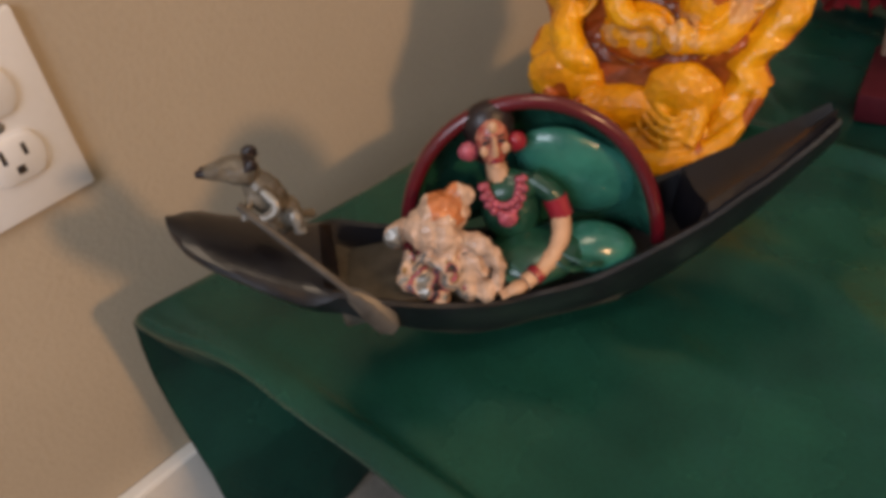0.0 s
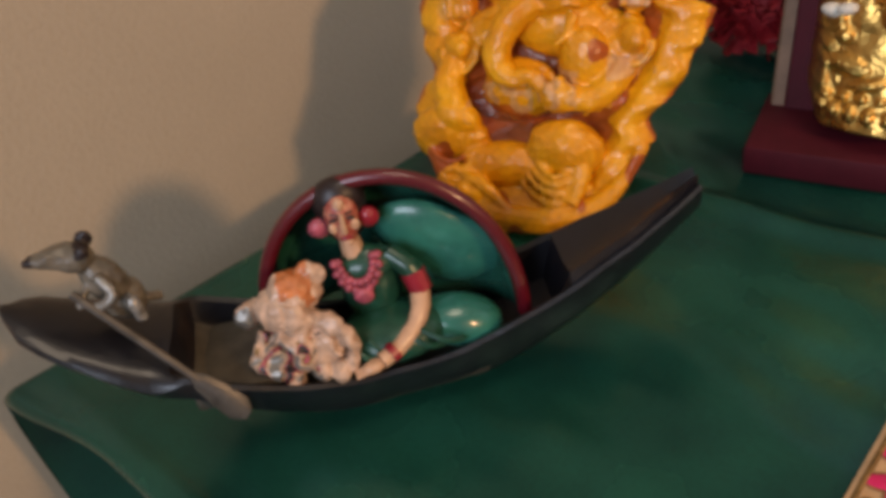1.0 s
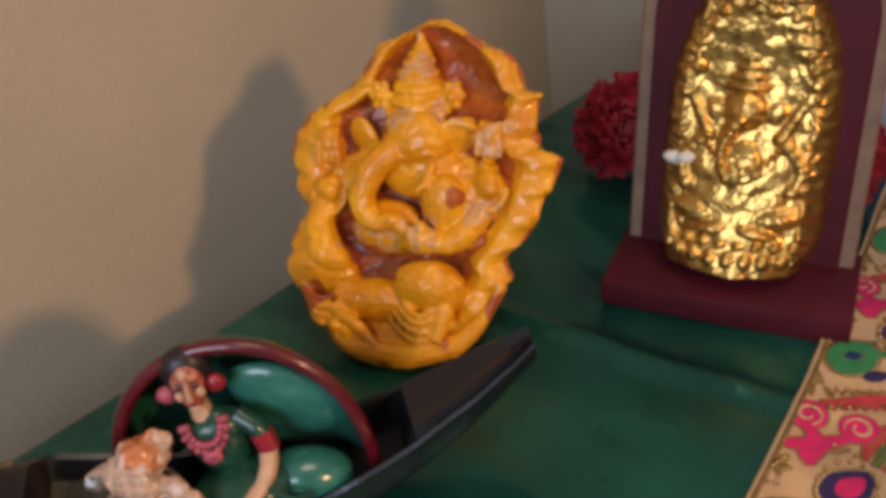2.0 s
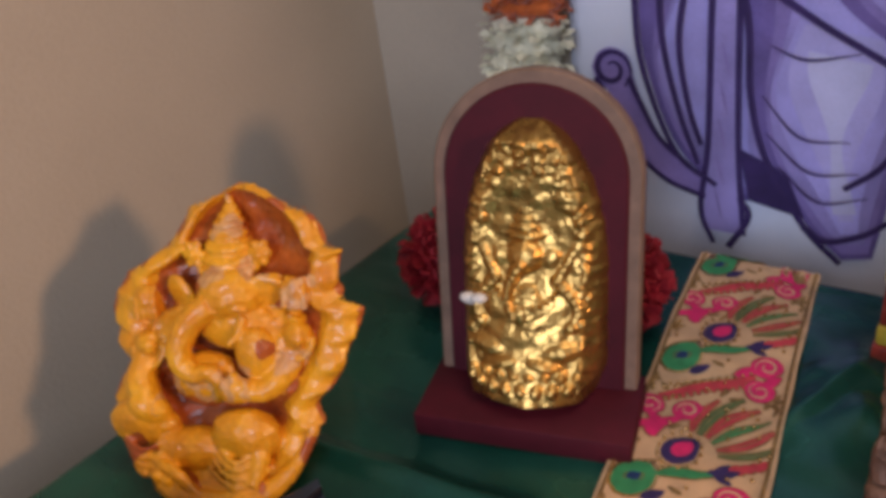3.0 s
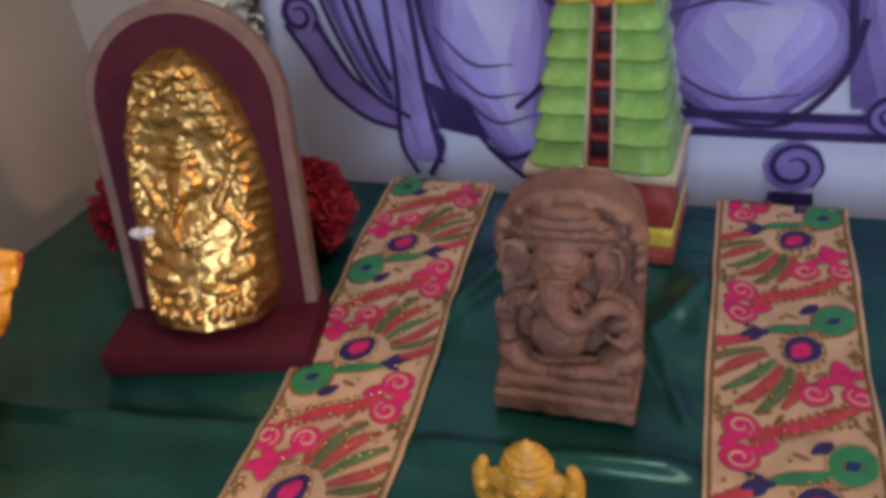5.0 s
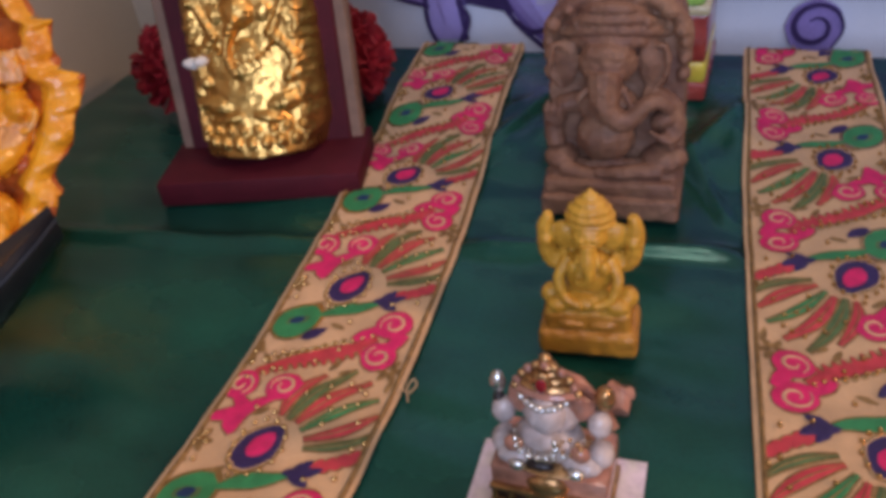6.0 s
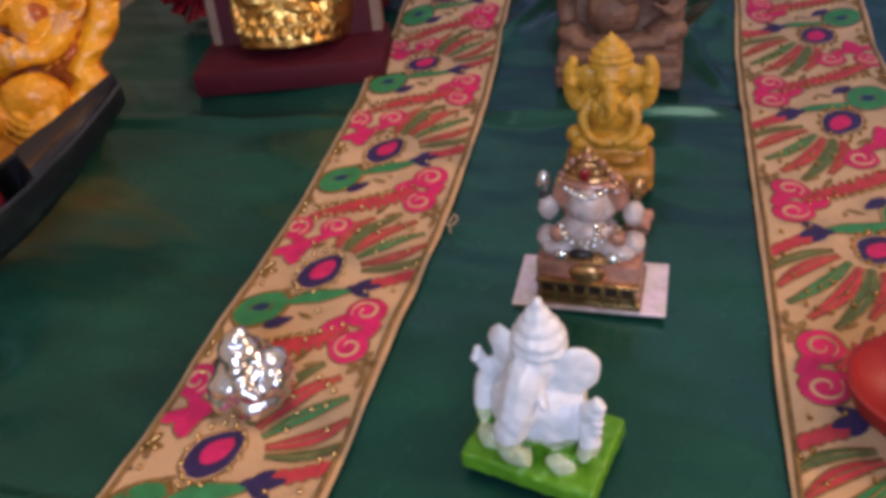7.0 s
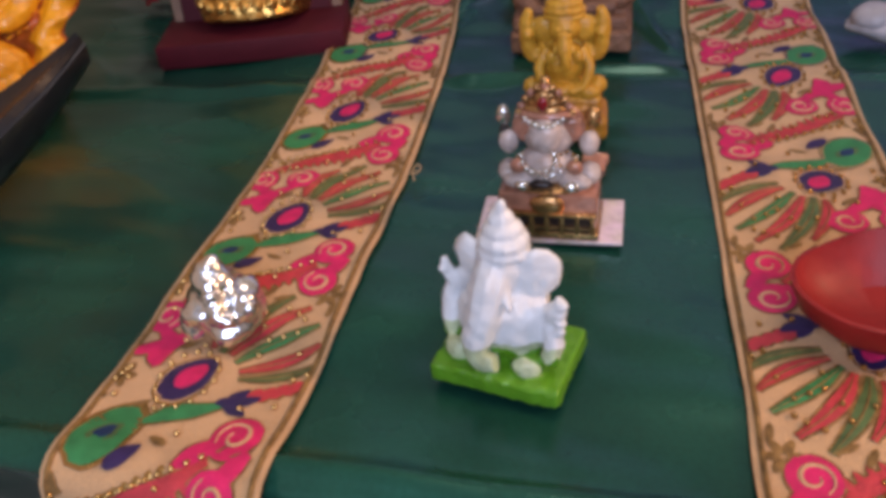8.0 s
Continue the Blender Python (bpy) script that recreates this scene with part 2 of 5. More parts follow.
def loft(bm, rings, mat=0, close=True, caps=True):
    rows = [[bm.verts.new(p) for p in ring] for ring in rings]
    n = len(rows[0])
    for a, b in zip(rows, rows[1:]):
        for k in range(n if close else n - 1):
            bm.faces.new((a[k], a[(k + 1) % n], b[(k + 1) % n], b[k])).material_index = mat
    if caps and close:
        bm.faces.new(rows[0][::-1]).material_index = mat
        bm.faces.new(rows[-1]).material_index = mat
    return rows


def roughen(bm, amount, freq):
    for v in bm.verts:
        v.co += noise.noise_vector(v.co * freq) * amount


def fused(bm, voxel=0.0011, rounds=3):
    """The solids in bm melted into one skin."""
    me = bpy.data.meshes.new("melt")
    bm.to_mesh(me)
    bm.free()
    ob = new("melt", me)
    rem = ob.modifiers.new("fuse", "REMESH")
    rem.mode, rem.voxel_size = "VOXEL", voxel
    smo = ob.modifiers.new("soften", "SMOOTH")
    smo.factor, smo.iterations = 0.5, rounds
    made = bpy.data.meshes.new_from_object(ob.evaluated_get(bpy.context.evaluated_depsgraph_get()))
    out = bmesh.new()
    out.from_mesh(made)
    bpy.data.objects.remove(ob)
    bpy.data.meshes.remove(me)
    bpy.data.meshes.remove(made)
    for f in out.faces:
        f.material_index = 0
    return out


def paint(bm, rule):
    """Gives each face the material slot that rule(centre, normal) names."""
    bm.normal_update()
    for f in bm.faces:
        f.material_index = rule(f.calc_center_median(), f.normal)


def simple(name, lo, hi, mat, label="", kind="structure", bevel=0.0):
    bm = bmesh.new()
    box(bm, lo, hi, bevel=bevel)
    return tagged(part(name, bm, mat, smooth=False), label, name.split("_")[0], kind=kind)


# ---- the room ----
WX, WY = -0.538, 0.475  # faces of the left and the back wall
simple("floor", (WX - 0.1, -2.2, -0.05), (1.9, WY + 0.1, 0), "floor", "grey-brown carpeted floor")
simple("wall_west", (WX - 0.1, -2.2, 0), (WX, WY + 0.1, 2.45), "wall", "beige painted wall with a power outlet")
simple("wall_north", (WX, WY, 0), (1.8, WY + 0.1, 2.45), "wall", "pale painted wall behind the backdrop")
# walls out of view get a darker paint to cut bounced light
simple("wall_east", (1.8, -2.2, 0), (1.9, WY + 0.1, 2.45), "room", "plain beige painted wall")
simple("ceiling", (WX - 0.1, -2.3, 2.45), (1.9, WY + 0.1, 2.55), "wall_white", "white painted ceiling")
simple("baseboard", (WX, -2.2, 0), (WX + 0.014, WY, 0.088), "trim", "white painted baseboard", bevel=0.003)
# front wall out of view, its window opening added for the cool light
bm = bmesh.new()
box(bm, (WX - 0.1, -2.3, 0), (1.9, -2.2, 0.85))
box(bm, (WX - 0.1, -2.3, 1.95), (1.9, -2.2, 2.45))
box(bm, (WX - 0.1, -2.3, 0.85), (0.0, -2.2, 1.95))
box(bm, (1.1, -2.3, 0.85), (1.9, -2.2, 1.95))
tagged(part("wall_south", bm, "room", smooth=False), "beige wall out of view with an added window opening", "wall", kind="structure")


def outlet():
    o = thing("power_outlet", "white duplex power outlet on the beige wall", "outlet", pose(WX, -0.318, 0.3795, 0, 0, 90))
    bm = bmesh.new()
    box(bm, (-0.035, -0.006, -0.057), (0.035, 0, 0.057), bevel=0.0022)
    part("cover_plate", bm, "plate", o)
    for z in (-0.0195, 0.0195):
        bm = bmesh.new()
        ring = []
        for k in range(28):
            a = 2 * math.pi * k / 28
            ring.append((0.0172 * math.cos(a), max(-0.0138, min(0.0138, 0.0172 * math.sin(a))) + z))
        loft(bm, [[(x, -0.005, q) for x, q in ring], [(x, -0.0085, q) for x, q in ring], [(x * 0.93, -0.0092, z + (q - z) * 0.93) for x, q in ring]])
        rec = part("receptacle", bm, "plate", o)
        for x, w, h, dz in ((-0.0064, 0.0014, 0.0046, 0.004), (0.0064, 0.0014, 0.0038, 0.004), (0, 0.0026, 0.0026, -0.0065)):
            bm = bmesh.new()
            box(bm, (x - w, -0.0096, z + dz - h), (x + w, -0.0085, z + dz + h), bevel=0.0006)
            part("slot", bm, "slot", rec)
    bm = bmesh.new()
    ell(bm, (0, -0.006, 0), (0.0034, 0.0014, 0.0034))
    part("screw", bm, "silvergrey", o)


outlet()


# ---- the table and its satin cloth ----
def left_edge(y):
    return -0.442 + 0.095 * (y + 0.30)


FRONT, BACK, RIGHT = -0.296, 0.335, 0.80


def table():
    o = thing("low_table", "low wooden table hidden under a green satin cloth", "table")
    bm = bmesh.new()
    box(bm, (-0.37, FRONT + 0.035, T - 0.03), (RIGHT - 0.02, BACK - 0.012, T - 0.006), bevel=0.003)
    part("tabletop", bm, "wood", o)
    for x in (-0.34, RIGHT - 0.07):
        for y in (FRONT + 0.18, BACK - 0.10):
            bm = bmesh.new()
            box(bm, (x, y, 0), (x + 0.035, y + 0.035, T - 0.03), bevel=0.002)
            part("leg", bm, "wood", o)


table()


def crease(x, y, x0, y0, x1, y1, w, h):
    """Height of a sharp pressed fold from one point to another."""
    d = Vector((x1 - x0, y1 - y0))
    s = ((x - x0) * d.x + (y - y0) * d.y) / d.length_squared
    off = abs((x - x0) * d.y - (y - y0) * d.x) / d.length
    ends = max(0.0, min(1.0, 8 * s, 8 * (1 - s)))
    return h * ends * math.exp(-((off / w) ** 2))


CREASES = ((-0.40, FRONT + 0.004, 0.78, FRONT + 0.004, 0.0045, 0.0035), (-0.36, 0.008, -0.086, 0.036, 0.0075, 0.0058), (0.004, 0.045, 0.172, 0.061, 0.0065, 0.0068), (0.268, 0.057, 0.6, 0.045, 0.0065, 0.0066),
           (-0.11, 0.034, 0.03, 0.047, 0.009, 0.0022), (0.15, 0.060, 0.29, 0.056, 0.009, 0.0022), (0.125, 0.185, 0.165, 0.09, 0.004, 0.0035),
           (-0.02, 0.135, 0.03, 0.25, 0.006, 0.004), (0.13, 0.16, 0.17, 0.235, 0.006, 0.004), (-0.33, 0.12, -0.24, 0.02, 0.007, 0.0015))


def cloth_height(x, y):
    z = 0.0
    for c in CREASES:
        z += crease(x, y, *c)
    p = Vector((x, y, 0))
    z += 0.0030 * noise.noise(Vector((x * 8, y * 15, 1.7))) + 0.0017 * noise.noise(Vector((x * 20 + y * 14, y * 40, 4.1)))
    for cx, cy, rx, ry, h in ((0.018, 0.195, 0.032, 0.060, 0.013), (0.152, 0.190, 0.024, 0.050, 0.012), (-0.36, -0.08, 0.05, 0.10, 0.004), (-0.20, -0.20, 0.06, 0.05, 0.004), (0.10, 0.02, 0.05, 0.03, 0.003)):
        q = ((x - cx) / rx) ** 2 + ((y - cy) / ry) ** 2
        z += h * math.exp(-q * q) * (0.7 + 0.6 * noise.noise(Vector((x * 26, y * 22, 2.2))))
    z += 0.0012 * math.sin(30 * (x * 0.5 + y) + 4 * noise.noise(Vector((x * 5, y * 5, 9))))
    near_tower = math.exp(-(((x - 0.08) / 0.14) ** 2 + ((y - 0.20) / 0.06) ** 2))
    z += near_tower * 0.011 * abs(noise.noise(Vector((x * 17, y * 15, 7.7))))
    return z


def tablecloth():
    o_bm = bmesh.new()
    step = 0.0030
    over_l, over_f, over_b = 0.27, 0.28, 0.10
    wide = RIGHT + 0.442
    nu, nv = int((wide + over_l) / step), int((BACK - FRONT + over_f + over_b) / step)
    grid = []
    for j in range(nv + 1):
        t = -over_f + j * step
        row = []
        for i in range(nu + 1):
            s = -over_l + i * step
            y = min(max(FRONT + t, FRONT), BACK)
            df, db, dl = max(0, -t), max(0, FRONT + t - BACK), max(0, -s)
            x = left_edge(y) + max(s, 0)
            z = T + cloth_height(x, y) * (1 if df + dl + db == 0 else 0.5)
            r = 0.007
            for d, ax, sign in ((df, 1, -1), (dl, 0, -1), (db, 1, 1)):
                if d > 0:
                    bend = min(d / r, math.pi / 2)
                    out, down = r * math.sin(bend), r * (1 - math.cos(bend)) + max(0, d - r * math.pi / 2)
                    wave = 0.008 * min(1, d / 0.10) * (1 + math.sin((x if ax else y) * 52 + 2.5 * noise.noise(Vector((x * 7, y * 7, 3)))))
                    if ax:
                        y += sign * (out + wave - 0.62 * max(0, down - 0.006))
                    else:
                        x += sign * (out + wave)
                    z = min(z, T + 0.001 - down) if down > 0.0005 else z
            corner = math.exp(-(((x + 0.445) / 0.05) ** 2 + ((y - FRONT) / 0.06) ** 2))
            sag = 0.010 * corner * min(1, (0.02 + df + dl) / 0.05)
            bulge = 0.016 * math.exp(-((y - FRONT) / 0.09) ** 2) * math.sin(math.pi * min(1, dl / 0.16)) if dl else 0
            row.append(o_bm.verts.new((x - 0.016 * corner - bulge, y - 0.014 * corner, max(z - sag, 0.012))))
        grid.append(row)
    for a, b in zip(grid, grid[1:]):
        for k in range(nu):
            o_bm.faces.new((a[k], a[k + 1], b[k + 1], b[k]))
    ob = part("tablecloth", o_bm, "satin")
    ob.data.set_sharp_from_angle(angle=radians(180))
    return tagged(ob, "dark green creased satin cloth over the low table", "tablecloth")


tablecloth()


# ---- the two embroidered ribbons ----
def ribbon_frame(axis):
    """From (across, along) in metres to the world, draping over the front of the table."""
    pts = smooth_line(axis, 8)
    run = [0.0]
    for a, b in zip(pts, pts[1:]):
        run.append(run[-1] + (b - a).length)

    def at(u, v, lift=0.0):
        k = 0
        while k < len(run) - 2 and run[k + 1] < v:
            k += 1
        d = (pts[k + 1] - pts[k]).normalized()
        p = pts[k] + d * (v - run[k]) + Vector((d.y, -d.x, 0)) * u
        x, y = p.x, p.y
        if y < FRONT:
            q, r = FRONT - y, 0.014
            b = min(q / r, math.pi / 2)
            return Vector((x, FRONT - (r + lift) * math.sin(b) - 0.004, T + 0.0062 - r + (r + lift) * math.cos(b) - max(0, q - r * math.pi / 2)))
        if y > BACK:
            q = y - BACK
            return Vector((x, BACK + 0.004 + min(q, 0.006) + lift, T + 0.004 - max(0, q - 0.005)))
        ripple = 0.0006 * math.sin(u * 60 + y * 45) + 0.0008 * noise.noise(Vector((u * 30, y * 18, axis[0][0])))
        near = max(0.0, 1 - (y - FRONT) / 0.016)
        rise = (0.0026 + cloth_height(x, y) * 0.9 + ripple) * (1 - near) + 0.0062 * near
        return Vector((x, y - 0.004 * near, T + rise + lift))

    return at, run[-1]


def stroke(pts, w0, w1, k=5, taper=True):
    """Outline of a brush stroke, widest in its middle."""
    line = smooth_line([(*p, 0) for p in pts], k)
    left, right = [], []
    for i, p in enumerate(line):
        d = (line[min(i + 1, len(line) - 1)] - line[max(i - 1, 0)]).normalized()
        f = i / (len(line) - 1)
        w = (w0 + (w1 - w0) * f) * (0.25 + 0.75 * math.sin(math.pi * min(max(f, 0.06), 0.94)) if taper else 1)
        left.append((p.x - d.y * w, p.y + d.x * w))
        right.append((p.x + d.y * w, p.y - d.x * w))
    return list(zip(left, right))


def disc(c, rx, ry, turn=0.0, n=14, tip=0.0):
    """A round or drop-shaped patch as strips across it."""
    out = []
    for k in range(n + 1):
        f = -1 + 2 * k / n
        w = math.sqrt(max(0, 1 - f * f)) * (1 - tip * max(0, f)) + 0.02
        a, b = (f * rx, w * ry), (f * rx, -w * ry)
        ca, sa = math.cos(turn), math.sin(turn)
        out.append(tuple((c[0] + ca * p[0] - sa * p[1], c[1] + sa * p[0] + ca * p[1]) for p in (a, b)))
    return out


def spiral(c, r, start, turns, w, tail=None):
    pts = [] if tail is None else list(tail)
    for k in range(13):
        f = k / 12
        a = start + turns * 2 * math.pi * f
        pts.append((c[0] + r * (1 - 0.72 * f) * math.cos(a), c[1] + r * (1 - 0.72 * f) * math.sin(a)))
    return stroke(pts, w, w * 0.9, 4)


MM = 0.001


def mm(*pts):
    return [(x * MM, y * MM) for x, y in pts]


def motif_patches():
    """One repeat of the peacock pattern, round its drop: (material, lift, strips)."""
    out = []

    def add(mat, lift, strips):
        if mat in ("pink", "red_t", "green_t", "leaf_t"):
            wide = []
            for a, b in strips:
                dx, dy = b[0] - a[0], b[1] - a[1]
                k = 0.0011 / max(1e-4, math.hypot(dx, dy))
                k = min(k, 2.0)
                wide.append(((a[0] - dx * k, a[1] - dy * k), (b[0] + dx * k, b[1] + dy * k)))
            out.append(("trim_gold", (lift - 0.35) * MM, wide))
        out.append((mat, lift * MM, strips))

    # paisley drop
    add("bead", 0.5, disc((-1.5 * MM, 0.5 * MM), 0.0172, 0.0128, radians(62), 16, 0.35))
    add("tan", 0.65, disc((-1.3 * MM, 0.7 * MM), 0.0160, 0.0116, radians(62), 16, 0.38))
    add("navy_t", 0.8, disc((-1 * MM, 1 * MM), 0.0152, 0.0108, radians(62), 16, 0.40))
    add("pink", 1.1, disc((-0.2 * MM, 2.0 * MM), 0.0088, 0.0056, radians(60), 14, 0.3))
    # head, beak, neck, crest
    add("bead", 0.62, disc((-21 * MM, -32 * MM), 0.0182, 0.0142, radians(62), 16, 0.3))
    add("green_t", 0.8, disc((-21.5 * MM, -32.5 * MM), 0.0158, 0.0120, radians(62), 16, 0.2))
    add("leaf_t", 0.95, disc((-21.5 * MM, -32 * MM), 0.0072, 0.0058, radians(28), 12))
    add("eye_t", 1.1, disc((-21.5 * MM, -32 * MM), 0.0048, 0.0040, radians(30), 10))
    add("navy_t", 1.0, disc((-7 * MM, -42 * MM), 0.0080, 0.0040, radians(40), 10, 0.5))
    add("green_t", 0.7, stroke(mm((-10, -25), (0, -20), (12, -17), (24, -12)), 0.0050, 0.0036))
    for dx, dy, a in ((0, 0, 10), (2, 4, 55), (4, -4, -25), (7, 2, 30)):
        add("navy_t", 0.95, disc(((24 + dx) * MM, (-11 + dy) * MM), 0.0062, 0.0030, radians(a), 10, 0.4))
    # hooked tail feathers, each with its paler spine
    for mat, pts, w in (("leaf_t", ((6, 19), (9, 32), (16, 46), (27, 60)), 0.0034), ("red_t", ((11, 18), (17, 31), (25, 42), (38, 53)), 0.0038), ("green_t", ((15, 14), (24, 25), (34, 34), (46, 42)), 0.0030),
                        ("red_t", ((1, 21), (1, 32), (5, 43), (12, 54)), 0.0032), ("red_t", ((19, 9), (31, 15), (41, 22), (50, 31)), 0.0034), ("leaf_t", ((21, 4), (33, 7), (44, 12), (52, 19)), 0.0024)):
        add(mat, 0.62, stroke(mm(*pts), w, w * 0.95))
        add("trim_gold", 0.95, stroke(mm(*pts), 0.0005, 0.0005))
    for x, y in ((32, -5), (37, -3), (42, 0), (47, 3), (52, 6)):
        add("red_t", 0.6, disc((x * MM, y * MM), 0.0056, 0.0028, radians(70), 8, 0.4))
    # fat pink scrolls with a tan line curling into each
    for cx, cy, r, start, turns, tail in ((-31, 39, 11.5, -60, 1.2, ((-22, 9), (-21, 22))), (-6, 40, 11, -150, -1.2, ((-20, 8), (-19, 22))), (36, -29, 12, -150, -1.2, ((16, -44), (23, -38))), (35, -53, 11.5, 120, 1.2, ((46, -36), (41, -42)))):
        add("pink", 0.80, disc((cx * MM, cy * MM), r * 0.92 * MM, r * 0.82 * MM, radians(start), 14))
        add("pink", 0.84, stroke(mm(*tail, (cx, cy - 0.6 * r if cy > 0 else cy)), 0.0040, 0.0044))
        out.append(("tan", 1.25 * MM, spiral((cx * MM, cy * MM), r * 0.66 * MM, radians(start), turns, 0.0010)))
    add("pink", 0.85, stroke(mm((-40, 14), (-30, 17), (-21, 25)), 0.0036, 0.0040))
    add("pink", 0.85, stroke(mm((-20, 6), (-24, 14), (-21, 26)), 0.0040, 0.0042))
    # the beaded band that sweeps across between two birds
    add("red_t", 0.6, stroke(mm((30, -40), (16, -51), (-4, -60), (-28, -74)), 0.0044, 0.0040))
    for k in range(12):
        f = k / 11
        add("red_t", 0.55, disc(((24 - 50 * f) * MM, (-51 - 25 * f) * MM), 0.0042, 0.0014, radians(-62), 6, 0.4))
        add("bead", 0.75, disc(((26 - 50 * f) * MM, (-38 - 27 * f) * MM), 0.0017, 0.0017, 0, 6))
    # sprigs and small gold flowers that fill both edges
    for x, y, a in ((-41, 54, 70), (-34, 58, 100), (-26, 60, 130), (-42, -14, 60), (-44, -20, 110), (-38, -12, 150), (22, -66, 20), (48, 52, 80), (-40, -48, 60), (-34, -54, 120), (-16, -16, 30), (14, 62, 60), (4, -34, 160), (-10, 22, 40)):
        add("trim_gold", 0.6, disc((x * MM, y * MM), 0.0052, 0.0017, radians(a), 8, 0.3))
    for cx, cy in ((-35, 0), (-38, -58), (44, 62)):
        for k in range(6):
            a = k * math.pi / 3
            add("trim_gold", 0.6, disc(((cx + 4.8 * math.cos(a)) * MM, (cy + 4.8 * math.sin(a)) * MM), 0.0038, 0.0020, a, 8, 0.2))
    return out


def motif_beads():
    pts = []
    for k in range(11):
        f = k / 10
        pts.append(((27 - 50 * f) * MM, (-39 - 30 * f + 8 * f * f) * MM))
    rnd = random.Random(5)
    for k in range(9):
        pts.append(((-36 + rnd.uniform(-7, 7)) * MM, (-3 + rnd.uniform(-12, 9)) * MM))
    for k in range(14):
        a = 2 * math.pi * k / 14
        pts.append(((-1.5 + 13 * math.cos(a)) * MM, (0.5 + 17 * math.sin(a)) * MM))
    for x, y in ((-30, 44), (-22, 48), (-14, 52), (-40, 40), (12, -52), (2, -62), (25, 30), (31, 33), (37, 36), (42, 24), (24, 20), (50, 12), (45, 8), (34, 47), (20, 38), (-3, 22), (-14, 24), (-36, -4), (-33, 3), (-39, 2), (-38, -56), (-35, -60), (-41, -60), (-26, 58), (-33, 56), (18, 46), (28, 50), (8, 38), (38, 44), (-44, 30), (-18, 52), (10, -30), (-8, -18), (30, -14), (44, -10)):
        pts.append((x * MM, y * MM))
    return pts


def ribbon(name, axis, half, first, flip, label):
    o = thing(name, label, "ribbon", group="embroidered ribbons on the cloth")
    at, length = ribbon_frame(axis)
    bm = bmesh.new()
    rows, n = [], 15
    count = int(length / 0.006)
    for side in (0.0, 0.0008):
        rows.append([[bm.verts.new(at(half * (-1 + 2 * i / n) + 0.0012 * noise.noise(Vector((j * 0.11, i, half))), length * j / count, side)) for i in range(n + 1)] for j in range(count + 1)])
    for layer in rows:
        for a, b in zip(layer, layer[1:]):
            for k in range(n):
                bm.faces.new((a[k], a[k + 1], b[k + 1], b[k]))
    for k in (0, n):
        for j in range(count):
            bm.faces.new((rows[0][j][k], rows[0][j + 1][k], rows[1][j + 1][k], rows[1][j][k]))
    part("fabric", bm, "tan", o)
    for sgn in (-1, 1):
        bm = bmesh.new()
        tube(bm, [at(sgn * (half - 0.0035), length * j / count, 0.0012) for j in range(count + 1)], 0.0013, n=6)
        part("edge_cord", bm, "trim_gold", o)
    patches, beads = motif_patches(), motif_beads()
    turn = -1 if flip else 1
    v0 = first
    while v0 < length + 0.05:
        bm = bmesh.new()
        names = []
        for mat, lift, strips in patches:
            if mat not in names:
                names.append(mat)
            rail = []
            for a, b in strips:
                ends = []
                for f in (0, 0.5, 1):
                    u, v = turn * (a[0] + (b[0] - a[0]) * f), v0 + turn * (a[1] + (b[1] - a[1]) * f)
                    u += -0.0075 * turn
                    if not 0 < v < length:
                        v = min(max(v, 0.0), length)
                    u = min(max(u, -half + 0.004), half - 0.004)
                    ends.append(bm.verts.new(at(u, v, 0.0009 + lift * (1.25 if f == 0.5 else 0.75))))
                rail.append(ends)
            for p, q in zip(rail, rail[1:]):
                for k in (0, 1):
                    bm.faces.new((p[k], p[k + 1], q[k + 1], q[k])).material_index = names.index(mat)
        part("peacock_motif", bm, names, o)
        bm = bmesh.new()
        for x, y in beads:
            u, v = turn * x - 0.0075 * turn, v0 + turn * y
            if 0.002 < v < length - 0.002 and abs(u) < half - 0.004:
                p = at(u, v, 0.0018)
                ell(bm, p, 0.0014, seg=6)
        if len(bm.verts):
            tagged(part("beadwork", bm, "bead", o), kind="stuff")
        else:
            bm.free()
        v0 += 0.124
    return o


def loose_thread():
    bm = bmesh.new()
    tube(bm, smooth_line([(0.012, -0.079, T + 0.004), (0.017, -0.083, T + 0.005), (0.020, -0.078, T + 0.006), (0.017, -0.074, T + 0.006), (0.015, -0.079, T + 0.004), (0.018, -0.087, T + 0.003)], 6), 0.00035, n=6)
    tagged(part("loose_thread", bm, "tan"), "loose curled tan thread beside the ribbon", "thread")


loose_thread()

# the axes run from the hanging front end to the back edge of the table
ribbon("embroidered_ribbon", [(-0.037, -0.42, 0), (-0.036, -0.30, 0), (-0.035, -0.13, 0), (-0.038, -0.01, 0), (-0.047, 0.11, 0), (-0.062, 0.25, 0), (-0.072, 0.36, 0), (-0.075, 0.42, 0)],
       0.0475, 0.165, False, "tan ribbon with pink and green peacock embroidery")
ribbon("embroidered_ribbon", [(0.246, -0.42, 0), (0.240, -0.30, 0), (0.232, -0.13, 0), (0.224, 0.0, 0), (0.216, 0.15, 0), (0.210, 0.36, 0), (0.208, 0.42, 0)],
       0.0475, 0.096, True, "tan ribbon with gold beads and peacock embroidery")


# ---- amber figurine in a curled leaf ----
def solid(bm, c, r, rot=(0, 0, 0), seg=14):
    """An ellipsoid given in millimetres."""
    r = r if isinstance(r, (tuple, list)) else (r, r, r)
    ell(bm, [q * MM for q in c], [q * MM for q in r], rot, 0, seg)


